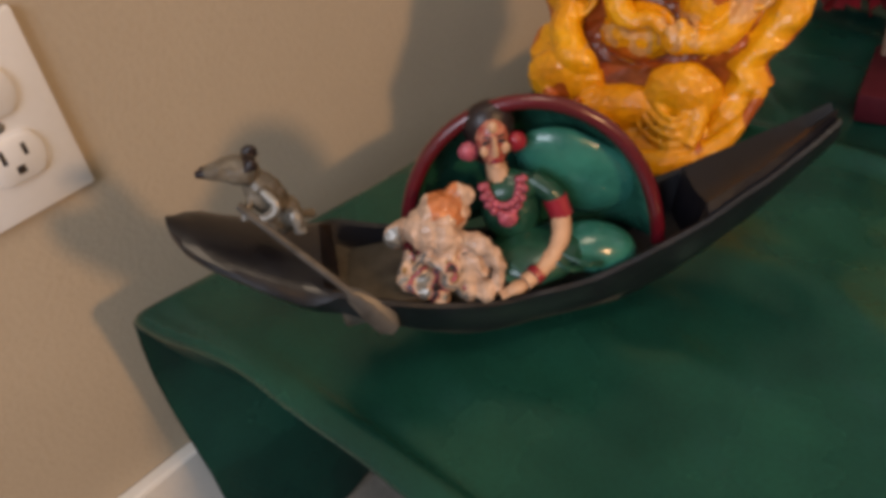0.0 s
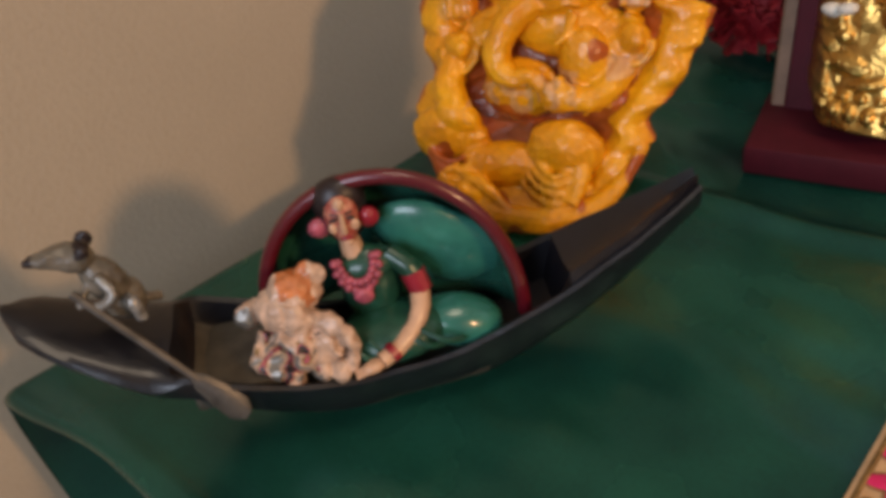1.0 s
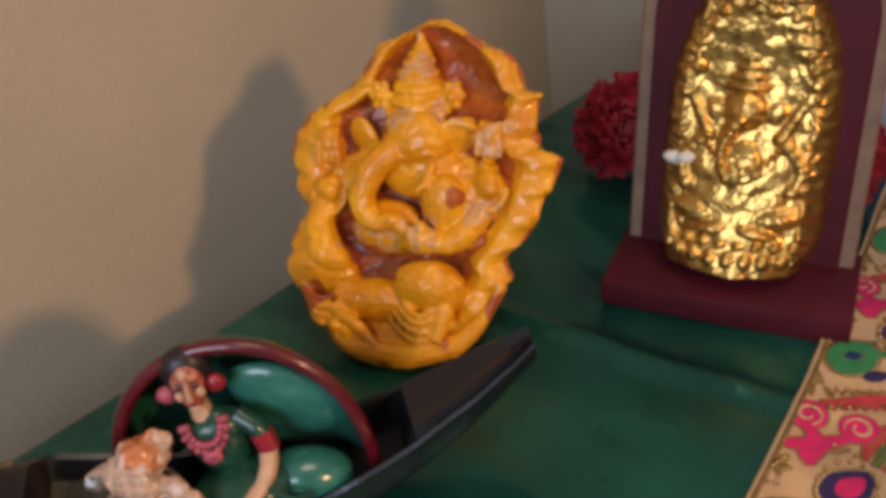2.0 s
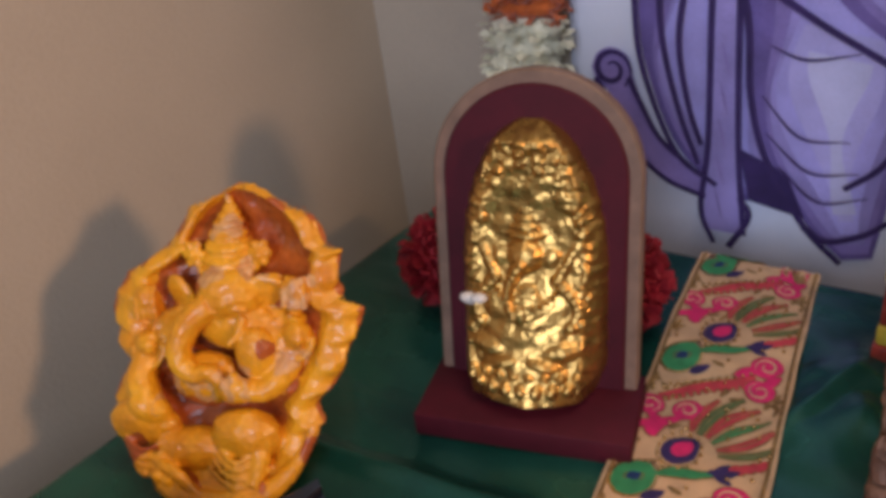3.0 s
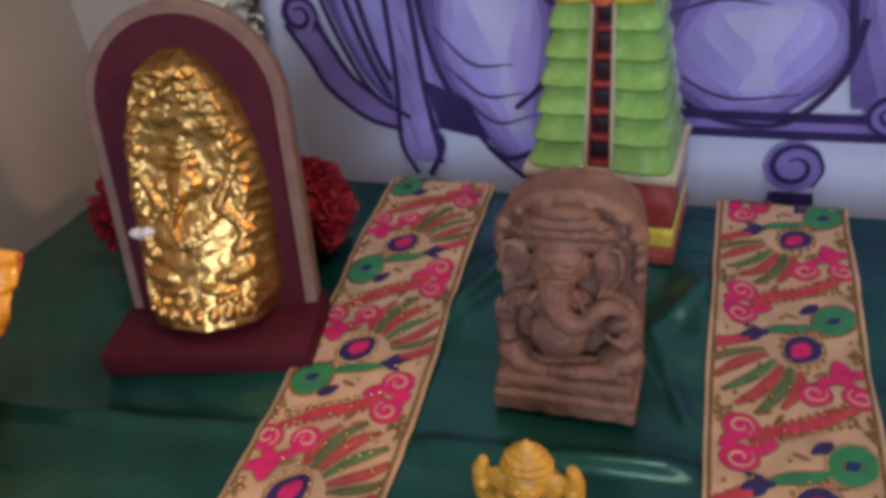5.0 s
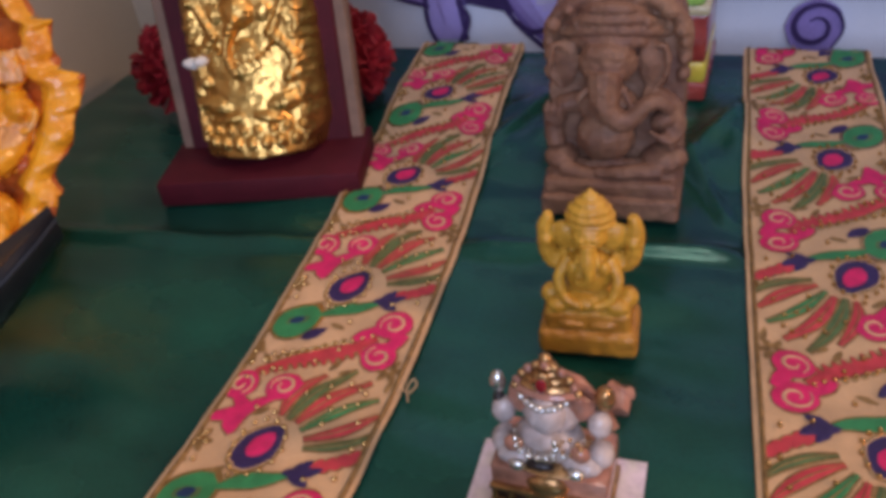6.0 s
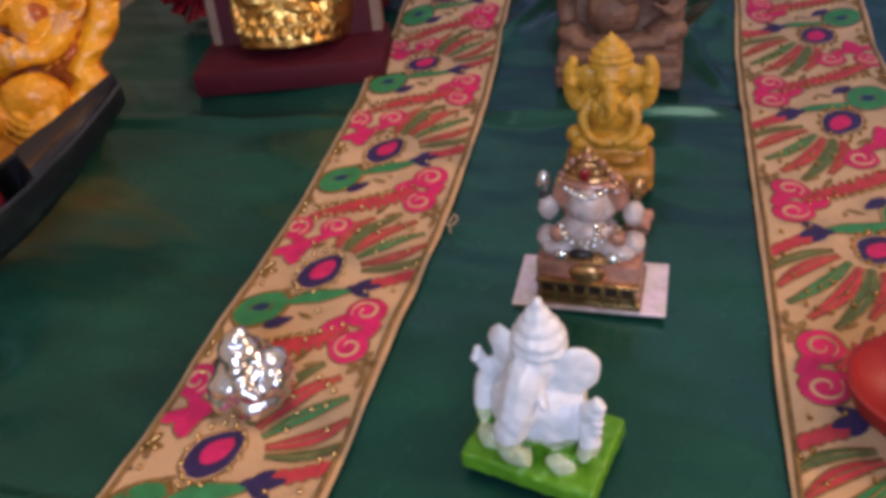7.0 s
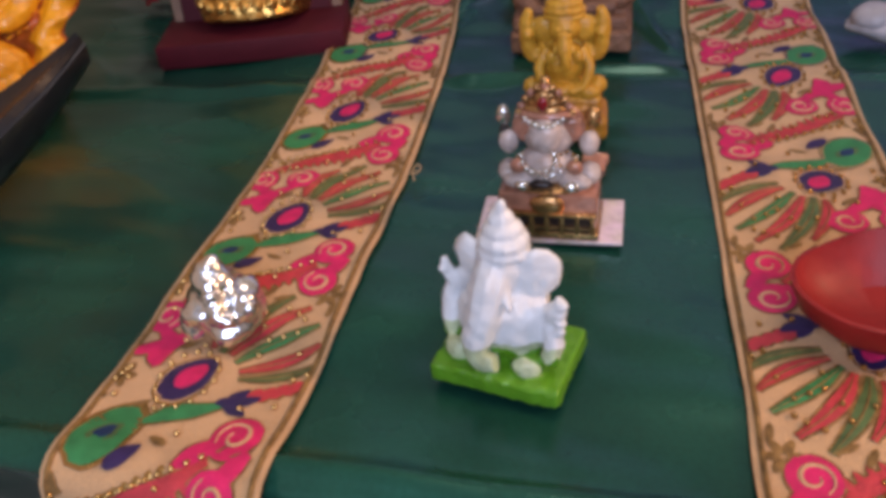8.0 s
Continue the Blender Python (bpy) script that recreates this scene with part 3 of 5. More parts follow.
def limb(bm, pts, rads, n=10, flat=1.0, k=4):
    """A bent tapering bar given in millimetres."""
    line = smooth_line([[q * MM for q in p] for p in pts], k)
    rads = rads if isinstance(rads, (tuple, list)) else [rads] * 2
    tube(bm, line, [float(r) * MM for r in np.interp(np.linspace(0, 1, len(line)), np.linspace(0, 1, len(rads)), rads)], 0, n, flat)


LEAF_LEFT = ((0, 13, 19, 27, 38, 50, 57, 64, 78, 92, 100, 112, 120, 128, 134, 146, 155, 163, 168), (30, 45, 57, 71, 73, 76, 73, 65, 71, 74, 76, 70, 67, 49, 39, 31, 23, 10, -4))
LEAF_RIGHT = ((0, 16, 30, 39, 44, 55, 68, 78, 88, 96, 103, 112, 124, 132, 137, 146, 153, 162, 168), (26, 38, 45, 54, 49, 58, 66, 71, 74, 78, 67, 64, 65, 67, 57, 51, 45, 30, 12))


def leaf_depth(z):
    """Where the leaf's rim lies, in millimetres: it leans back as it rises."""
    return -34 + 0.575 * z


def leaf_figurine():
    bm = bmesh.new()
    nu, nv = 64, 84
    skins = []
    for back in (0, 1):
        rows = []
        for j in range(nv + 1):
            z = 168 * j / nv
            lo, hi = -float(np.interp(z, *LEAF_LEFT)), float(np.interp(z, *LEAF_RIGHT))
            row = []
            for i in range(nu + 1):
                u = -1 + 2 * i / nu
                x = 1.10 * ((lo + hi) / 2 + u * (hi - lo) / 2) + 3 + 4 * (u > 0) * max(0.0, u)
                bowl = max(0.0, 1 - (abs(u) / 0.74) ** 3.0) ** 0.8 * 18 * min(1, z / 40) * min(1, (175 - z) / 34)
                lip = max(0.0, abs(u) - 0.70) / 0.30
                y = leaf_depth(z) + bowl - 4 * math.sin(math.pi * min(1, lip * 0.9)) + 7 * lip ** 2
                y += 2.6 * lip * math.sin(z * 0.40 + 2 * u) + 1.0 * noise.noise(Vector((u * 6, z * 0.06, 1.0)))
                zz = z + 2.2 * lip * math.sin(z * 0.26 + u)
                row.append(bm.verts.new((x * MM, (y + (5.0 if back else 0) * (1 - 0.5 * lip)) * MM, (zz + 3) * MM)))
            rows.append(row)
        skins.append(rows)
    for rows in skins:
        for a, b in zip(rows, rows[1:]):
            for k in range(nu):
                bm.faces.new((a[k], a[k + 1], b[k + 1], b[k]))
    f, b = skins
    rim = [r[0] for r in f] + f[-1][1:] + [r[-1] for r in reversed(f[:-1])] + f[0][-2:0:-1]
    rim_b = [r[0] for r in b] + b[-1][1:] + [r[-1] for r in reversed(b[:-1])] + b[0][-2:0:-1]
    for k in range(len(rim)):
        bm.faces.new((rim[k], rim[(k + 1) % len(rim)], rim_b[(k + 1) % len(rim)], rim_b[k]))

    def at(u, z, k):
        return (u, leaf_depth(z) + k, z)

    def s(u, z, k, r, rot=(0, 0, 0)):
        r = r if isinstance(r, tuple) else (r, r, r)
        solid(bm, at(1.10 * u + 2, z, k), [1.14 * q for q in r], rot)

    def t(pts, rads, n=10, flat=1.0):
        rads = rads if isinstance(rads, tuple) else (rads, rads)
        limb(bm, [at(1.10 * u + 2, z, k) for u, z, k in pts], [1.14 * q for q in rads], n, flat)

    # the foot of the leaf, rolled up in front, and the back rest
    solid(bm, (0, -8, 11), (44, 36, 11))
    solid(bm, (0, 18, 22), (40, 24, 22))
    t([(-46, 22, 0), (-38, 12, -10), (-20, 6, -15), (4, 6, -16), (26, 9, -11), (40, 18, -4), (53, 38, 0)], (6, 7.5, 7.5, 7, 6, 4.5, 2.5))
    for u, z in ((-40, 20), (-33, 17), (-26, 15), (-19, 12)):
        s(u, z, -17, (4.6, 4, 4), (0, 30, 0))
    t([(-46, 27, -12), (-32, 24, -18), (-20, 16, -20), (-10, 6, -20)], (2.6, 3.4, 2.2))
    # crossed legs, drapery folds over both knees
    s(-52, 40, -4, (22, 10, 17), (0, 18, 0))
    s(12, 36, -6, (21, 13, 17), (0, -10, 0))
    s(-18, 26, -2, (30, 12, 13))
    for q in range(4):
        t([(-68 + 3 * q, 44 - 5 * q, -10), (-50, 33 - 4.5 * q, -16), (-31 + 2 * q, 39 - 6 * q, -10)], (1.2, 2.0, 1.2), 6)
        t([(-6 - q, 40 - 6 * q, -13), (9, 29 - 4.5 * q, -20), (26 + q, 37 - 5 * q, -12)], (1.2, 2.0, 1.2), 6)
    s(8, 47, -12, (14, 9, 7), (0, -8, 0))
    t([(22, 34, -10), (21, 22, -14), (18, 15, -16)], (6, 5, 5))
    # belly, chest, arms
    s(-14, 62, 4, (21, 14, 17))
    s(20, 78, -1, (14, 12, 19), (0, -6, 0))
    s(6, 92, 5, (26, 12, 16))
    t([(-22, 94, 6), (-46, 82, 4), (-54, 70, -4), (-47, 55, -11)], (9, 8, 8.5, 9.5))
    s(-46, 54, -12, (13, 8, 9.5), (0, 32, 0))
    t([(28, 92, 6), (40, 78, 2), (28, 64, -8), (14, 66, -13)], (9, 8, 7, 6))
    s(10, 66, -14, (11, 7, 8))
    for u, z in ((4, 71), (10, 74), (16, 70), (10, 66)):
        s(u, z, -18, 3.6)
    # head, ears, trunk curling to the side, tusk
    s(4, 112, -2, (20, 15, 17))
    s(2, 120, -6, (17, 10, 8))
    t([(-6, 112, -12), (-17, 104, -14), (-24, 92, -14), (-24, 80, -14), (-16, 75, -14), (-6, 76, -16), (0, 70, -15)], (8, 8, 7.6, 7, 6, 5, 3.4))
    t([(14, 104, -12), (11, 96, -17), (6, 92, -19)], (2.6, 2.2, 1.0), 8)
    s(27, 112, 0, (13, 3.5, 13), (0, 24, 20))
    t([(16, 118, -8), (24, 124, -8), (34, 121, -6), (38, 116, -3)], (2.2, 2.6, 2.4, 1.4), 8)
    s(-28, 108, 4, (10, 3.5, 15), (0, -18, -20))
    for u, z in ((-3, 108), (12, 109)):
        t([(u - 5, z, -14), (u, z + 2, -17), (u + 5, z - 0.5, -14)], (1.0, 1.6, 1.0), 6)
    # tiered crown with beaded bands and side flowers
    for z, r, h in ((126, 18, 5), (133, 17, 4), (139, 14.5, 4), (145, 12, 3.4), (150.5, 9.5, 3), (155, 7, 2.8), (159, 4.6, 2.6), (163, 2.6, 3.4)):
        s(3, z, 2, (r, r * 0.8, h))
    for q in range(9):
        a = math.pi * (0.08 + 0.84 * q / 8)
        s(3 + 18 * math.cos(a), 127, 2 - 14 * math.sin(a), 2.2)
    for u in (-18, 23):
        for q in range(6):
            s(u + 4.6 * math.cos(q * 1.05), 135 + 5.5 * math.sin(q * 1.05), -2, 2.7)
        s(u, 135, -4, 3.2)
    # raised hands with their ornaments at both sides
    for u, z, g in ((44, 112, 1), (-48, 108, -1)):
        t([(u * 0.6, 98, 10), (u * 0.9, 92, 4), (u, z - 12, 0)], (7, 6, 5))
        s(u, z, -2, (8, 7, 11), (0, 8 * g, 0))
        for q in range(4):
            t([(u - 6 + 4 * q, z - 6, -7), (u - 5 + 3.6 * q, z + 5, -9), (u - 4 + 3 * q, z + 12, -6)], (1.9, 2.1, 1.3), 6)
        s(u, z - 23, -2, (9, 8, 9))
        s(u + 2, z - 21, -9, (5, 4, 5))
        t([(u + 10 * math.cos(a), z - 23 + 10 * math.sin(a), -6) for a in [math.pi * (0.95 + 1.1 * q / 7) for q in range(8)]], 2.0, 8)
    # folds running down inside the leaf
    for q in range(3):
        t([(56 - 4 * q, 86 - 4 * q, 6 + 3 * q), (48 - 5 * q, 66 - 3 * q, 5 + 2 * q), (32 - 6 * q, 54 - 2 * q, 2)], (1.2, 1.8, 1.0), 6)
    bm = fused(bm, 0.0010, 2)

    def tint(c, n):
        u, z = (c.x / MM - 2) / 1.10, c.z / MM
        k = c.y / MM - leaf_depth(z)
        if z > 123 and (u - 3) ** 2 < (28 - 0.55 * (z - 123)) ** 2 and k < 1 and noise.noise(c * 90) > 0.08:
            return 2
        if (abs(u - 44) < 13 and 100 < z < 124 or abs(u - 44) < 12 and 74 < z < 84 or abs(u - 8) < 11 and 62 < z < 78) and k < -4 and noise.noise(c * 150) > -0.1:
            return 2
        if -40 < u < -6 and 54 < z < 74 and k < 0 and noise.noise(c * 130) > 0.1:
            return 2
        # amber turns darker and redder deep in the bowl, behind the rim
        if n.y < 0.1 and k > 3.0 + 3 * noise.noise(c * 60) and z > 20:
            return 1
        return 1 if noise.noise(c * 45) > 0.42 else 0

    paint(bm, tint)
    roughen(bm, 0.0005, 260)
    roughen(bm, 0.0012, 60)
    low = min(v.co.z for v in bm.verts)
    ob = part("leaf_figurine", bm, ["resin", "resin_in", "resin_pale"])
    ob.matrix_world = pose(-0.312, -0.012, T + 0.002 - low, 0, 0, 24)
    return tagged(ob, "glossy amber resin figurine seated in a curled leaf", "figurine")


leaf_figurine()


# ---- arched plaque with gold relief ----
def arch_outline(w, z0, z1, n=22):
    r = w / 2
    pts = [(-r, z0), (-r, z1 - r)] + [(-r * math.cos(math.pi * k / n), z1 - r + r * math.sin(math.pi * k / n)) for k in range(1, n)] + [(r, z1 - r), (r, z0)]
    return pts


def arch_slab(bm, w, z0, z1, y0, y1, mat=0, edge=0.0015):
    rings = []
    for y, inset in ((y0, edge), (y0 + edge, 0), (y1 - edge, 0), (y1, edge)):
        rings.append([(x, y, z) for x, z in arch_outline(w - 2 * inset, z0, z1 - inset)])
    loft(bm, rings, mat)


def relief_height(x, z):
    """How far the gold stands out at a place on the plaque, in millimetres: canopy, crowned figure, arms, lotus seat."""
    d = 6 + 6 * (1 - (x / 48) ** 2)

    def lump(cx, cz, rx, rz, h, turn=0.0):
        ca, sa = math.cos(turn), math.sin(turn)
        a, b = ((x - cx) * ca + (z - cz) * sa) / rx, (-(x - cx) * sa + (z - cz) * ca) / rz
        q = a * a + b * b
        return h * (1 - q) ** 0.55 if q < 1 else 0.0

    p = Vector((x, z, 0))
    # leafy canopy round the edge, finer than the figure
    rim = (x / 44) ** 2 + (max(0, z - 110) / 96) ** 2
    leafy = max(0.0, min(1.0, (rim - 0.42) * 4))
    d += leafy * (4.6 * abs(noise.noise(p * 0.12)) + 1.8 * abs(noise.noise(p * 0.26 + Vector((3, 1, 0)))) + 1.0)
    d += 1.1 * noise.noise(p * 0.11 + Vector((0, 0, 5))) + 0.3 * noise.noise(p * 0.42)
    hollow = math.exp(-((x / 30) ** 2 + ((z - 128) / 36) ** 2) ** 2)
    d -= 4.0 * hollow
    # smooth arch band at the top
    top = math.exp(-(((x / 22) ** 2 + ((z - 202) / 9) ** 2)))
    d += 5 * top
    out = 0.0
    for k in range(6):
        out = max(out, lump(-1, 136 + 5.5 * k, 15.5 - 2.3 * k, 4.6, 11 - 0.9 * k))
    out = max(out, lump(-1, 122, 14.5, 14, 12.5), lump(-18, 121, 9, 11, 8, 0.4), lump(16, 121, 9, 11, 8, -0.4))
    for k in range(9):
        f = k / 8
        out = max(out, lump(-2 - 9 * math.sin(f * 2.6), 118 - 36 * f, 6.2 - 2.2 * f, 6.5, 15.5 - 1.5 * f))
    out = max(out, lump(0, 88, 21, 20, 11.5), lump(-3, 84, 10, 11, 13))
    for g in (-1, 1):
        for k in range(8):
            f = k / 7
            out = max(out, lump(g * (20 + 14 * math.sin(f * 2.4)), 106 - 30 * f, 6.5, 6.5, 10.5))
            out = max(out, lump(g * (22 + 13 * f), 110 + 26 * f, 5.2, 6.0, 9.5 - 2 * f))
        out = max(out, lump(g * 36, 139, 6.5, 9, 9.5), lump(g * 30, 76, 8, 7, 12), lump(g * 25, 60, 20, 9, 12.5, 0.15 * g), lump(g * 13, 51, 16, 6, 13.5, -0.2 * g))
        for k in range(3):
            out = max(out, lump(g * (36 + 2 * k), 131 + 9 * k, 3.2, 3.2, 10))
    for k in range(11):
        a = math.pi * (0.1 + 0.8 * k / 10)
        out = max(out, lump(20 * math.cos(a), 103 - 14 * math.sin(a), 2.0, 2.0, 14.5))
    for k in range(9):
        out = max(out, lump(-40 + 10 * k, 34 + 0.10 * (k - 4) ** 2, 6.2, 7.5, 13 - 0.1 * (k - 4) ** 2))
        if k < 8:
            out = max(out, lump(-35 + 10 * k, 43, 5.4, 5.4, 12))
    wear = 1.2 * abs(noise.noise(p * 0.24 + Vector((9, 2, 0)))) + 0.2 * noise.noise(p * 0.6)
    return max(d, out + 2.0 + wear) if out else d


def plaque():
    o = thing("arched_plaque", "maroon arched wooden plaque with a shiny gold relief", "plaque", pose(-0.149, 0.0735, T + 0.002, 0, 0, 13.5))
    bm = bmesh.new()
    box(bm, (-0.0725, 0, 0), (0.0725, 0.068, 0.0185), bevel=0.0016)
    part("plinth", bm, "maroon", o)
    lean = Matrix.Translation((0, 0.051, 0.0180)) @ pose(0, 0, 0, -12)
    bm = bmesh.new()
    arch_slab(bm, 0.137, 0.0, 0.212, 0.001, 0.015)
    board = part("back_board", bm, "board_edge", o, "maroon board with bare wood edge", m=lean)
    bm = bmesh.new()
    arch_slab(bm, 0.1205, 0.0005, 0.2035, -0.0015, 0.003)
    part("front_panel", bm, "maroon", board, m=lean)
    # the relief: a bulging shield of worked gold
    bm = bmesh.new()
    n, h = 120, 210
    grid = []
    for j in range(h + 1):
        v = j / h
        z = 22 + 190 * v
        half = 49 * math.sqrt(max(0.003, 1.0 - (max(0, v - 0.42) / 0.585) ** 2.1)) + 1.2 * noise.noise(Vector((v * 26, 0, 3))) + 0.3 * noise.noise(Vector((v * 80, 2, 3)))
        half = max(half, 3) * (0.86 + 0.14 * min(1.0, v / 0.10))
        row = []
        for i in range(n + 1):
            u = -1 + 2 * i / n
            x = u * half
            dome = min(1.0, (1 - abs(u) ** 8) * 1.15) * min(1, v * 12 + 0.85) * min(1, (1 - v) * 14 + 0.1)
            row.append(bm.verts.new((x * MM, (-0.8 - dome * (relief_height(x, z) + (2 + 16 * (1 - v) + 15 * (1 - v) ** 4) * (1 - 0.55 * u * u))) * MM, (z - 22) * 0.955 * MM + 0.001 + 0.006 * v * (1 - v))))
        grid.append(row)
    for a, b in zip(grid, grid[1:]):
        for k in range(n):
            bm.faces.new((a[k], a[k + 1], b[k + 1], b[k]))
    relief = part("gold_relief", bm, "gold", o, "shiny gold relief of a crowned seated figure", m=lean)
    relief.data.set_sharp_from_angle(angle=radians(70))
    bm = bmesh.new()
    ell(bm, (-0.037, -0.021, 0.066), (0.0085, 0.005, 0.0042), (0, 10, 15))
    ell(bm, (-0.031, -0.025, 0.068), (0.006, 0.004, 0.0036), (0, -10, 0))
    part("white_chip", bm, "shell", o, "white chipped patch", m=lean)
    return o


plaque()


# ---- red flowers behind the plaque ----
def red_flower(x, y, r, seed):
    rnd = random.Random(seed)
    bm = bmesh.new()
    for k in range(420):
        f = (k + 0.5) / 420
        th, ph = math.acos(1 - 1.75 * f), k * 2.39996
        d = Vector((math.sin(th) * math.cos(ph), math.sin(th) * math.sin(ph), math.cos(th)))
        side = d.cross(Vector((0, 0, 1)))
        side = side.normalized() if side.length > 0.05 else Vector((1, 0, 0))
        side = Matrix.Rotation(rnd.uniform(0, 6.28), 3, d) @ side
        up = side.cross(d)
        d = (d + 0.22 * Vector((rnd.uniform(-1, 1), rnd.uniform(-1, 1), rnd.uniform(-1, 1)))).normalized()
        c, w, g = d * r * rnd.uniform(0.72, 1.0), r * rnd.uniform(0.09, 0.14), r * 0.22
        ring = []
        for q in range(7):
            a = 2 * math.pi * q / 7
            ring.append(bm.verts.new(c + side * w * math.cos(a) + up * 0.2 * w * math.sin(a) + d * g * (0.5 + 0.3 * rnd.random())))
        foot = [bm.verts.new(d * r * 0.45 + (v.co - c) * 0.4) for v in ring]
        for q in range(7):
            bm.faces.new((ring[q], ring[(q + 1) % 7], foot[(q + 1) % 7], foot[q]))
        bm.faces.new(ring)
    ell(bm, (0, 0, 0), r * 0.75, seg=12)
    low = min(v.co.z for v in bm.verts)
    ob = part("red_flower", bm, "petal")
    ob.location = (x, y, T - low + 0.003)
    return tagged(ob, "round dark red artificial flower lying on the cloth", "flower", "red flowers behind the plaque")


red_flower(-0.284, 0.208, 0.038, 1)
red_flower(-0.146, 0.230, 0.038, 2)


# ---- carved brown block figurine ----
def brown_figurine():
    bm = bmesh.new()
    box(bm, (-0.042, -0.006, 0), (0.042, 0.046, 0.0155), bevel=0.0025)
    box(bm, (-0.0405, -0.003, 0.0155), (0.0405, 0.046, 0.026), bevel=0.003)
    rings = []
    for y, g in ((0.020, 0.97), (0.023, 1.0), (0.042, 0.98), (0.046, 0.93)):
        rings.append([(x * g, y + 0.10 * z, z) for x, z in [(-0.042, 0.02), (-0.0405, 0.06), (-0.041, 0.110), (-0.037, 0.127), (-0.022, 0.136), (0, 0.141), (0.020, 0.138), (0.036, 0.129), (0.041, 0.112), (0.0415, 0.06), (0.042, 0.02)]])
    loft(bm, rings)

    def s(u, z, k, r, rot=(0, 0, 0)):
        solid(bm, (u, 21 + 0.10 * z + k, z), r, rot)

    def t(pts, rads, n=10):
        limb(bm, [(u, 21 + 0.10 * z + k, z) for u, z, k in pts], rads, n)

    # layered seat and crossed legs
    for z, k, r in ((24, -17, 5), (31, -12, 3.6)):
        t([(-38, z, k + 5), (-18, z - 1, k), (6, z + 1, k), (38, z, k + 4)], (r, r * 1.15, r, r), 8)
    s(31, 36, -10, (14, 12, 9), (0, -6, 0))
    s(-31, 34, -10, (11, 12, 9), (0, 8, 0))
    t([(30, 32, -18), (10, 31, -21), (-8, 29, -20)], (6, 5, 4))
    t([(-30, 31, -18), (-16, 28, -19), (-4, 27, -18)], (5.5, 5, 4))
    for q in range(4):
        s(-34 + 3.4 * q, 26, -20 + abs(q - 1.5), (1.7, 2.4, 2.6))
    # belly, chest and shoulders
    s(-4, 50, -10, (18.5, 15, 17))
    s(-4, 68, -5, (21, 10, 12))
    t([(-20, 70, -4), (-32, 66, -6), (-36, 54, -10), (-34, 44, -13)], (7, 6.5, 6, 6))
    t([(18, 74, -5), (31, 72, -8), (36, 58, -11), (31, 48, -14)], (7, 7, 7, 6.5))
    # raised palms and what they hold
    s(-34, 63, -13, (6.5, 5, 8))
    for q in range(3):
        t([(-39 + 4 * q, 62, -16), (-39 + 4 * q, 69, -17), (-38 + 3.6 * q, 74, -14)], (1.6, 1.8, 1.2), 6)
    s(30, 64, -15, (8, 5, 6), (0, -30, 0))
    for q in range(3):
        t([(22 + 3 * q, 58 - 2 * q, -19), (29 + 3 * q, 56 - 2 * q, -20), (34 + 2 * q, 58 - 2 * q, -17)], (1.4, 1.8, 1.2), 6)
    # face, brow, ears
    s(-4, 98, -9, (17.5, 13, 16))
    s(-4, 104, -14, (14.5, 8, 9))
    for g in (-1, 1):
        s(-4 + 8 * g, 95, -20, (4.2, 2.4, 1.8), (0, -8 * g, 0))
        s(-4 + 26 * g, 94, -5, (9, 4.5, 17), (0, -8 * g, 16 * g))
        t([(-4 + 20 * g, 106, -8), (-4 + 32 * g, 107, -8), (-4 + 34 * g, 92, -8), (-4 + 27 * g, 80, -8)], (1.8, 2.2, 2.0, 1.4), 6)
        t([(-4 + 9 * g, 86, -18), (-4 + 14 * g, 80, -21), (-4 + 15 * g, 76, -22)], (2.6, 2.2, 1.2), 6)
    # the trunk comes straight down and sweeps sideways over the chest
    t([(-4, 95, -18), (-4, 84, -22), (-2, 74, -23), (5, 67, -23), (13, 69, -22), (19, 76, -21), (27, 78, -19), (34, 71, -16)], (10.5, 9.5, 8, 7, 6, 5.2, 5, 4.2))
    # broad headdress of bands with a crest above it
    for z, w, r in ((111, 27, 4.2), (117.5, 31, 3.6), (124, 28, 4.0), (130, 20, 4.0)):
        t([(-w - 2, z - 5, 0), (-w * 0.55 - 2, z - 0.5, -9), (-2, z + 1, -12), (w * 0.55 - 2, z - 0.5, -9), (w - 2, z - 5, 0)], (r * 0.8, r, r * 1.1, r, r * 0.8))
    for q in range(7):
        s(-22 + 6.6 * q, 121 + 2.2 * math.sin(q * math.pi / 6), -13 + 1.1 * abs(q - 3), (2.4, 2, 2.8))
    limb(bm, [(x, 31, z) for x, z in ((-39, 100), (-38, 116), (-28, 129), (-10, 136), (8, 137), (26, 131), (38, 118), (39, 100))], (4.5, 5, 5.5, 5, 4.5))
    for u, z, r in ((-36, 119, 5.5), (-27, 128, 4.6), (30, 127, 5.2), (37, 116, 4.8), (-12, 134, 5.0), (12, 135, 4.4)):
        s(u, z, -5, (r, 5, r * 0.9))
    for g in (-1, 1):
        for z in (88, 98, 108):
            s(39 * g, z, -1, (4, 6, 5))
    bm = fused(bm, 0.0007, 0)
    roughen(bm, 0.0008, 120)
    roughen(bm, 0.0004, 330)
    ob = part("carved_figurine", bm, "brown")
    ob.matrix_world = pose(0.091, 0.089, T + 0.004, 0, 0, 1) @ Matrix.Diagonal((1, 1, 0.95, 1))
    return tagged(ob, "brown carved wooden block figurine with a seated shape", "figurine")


brown_figurine()


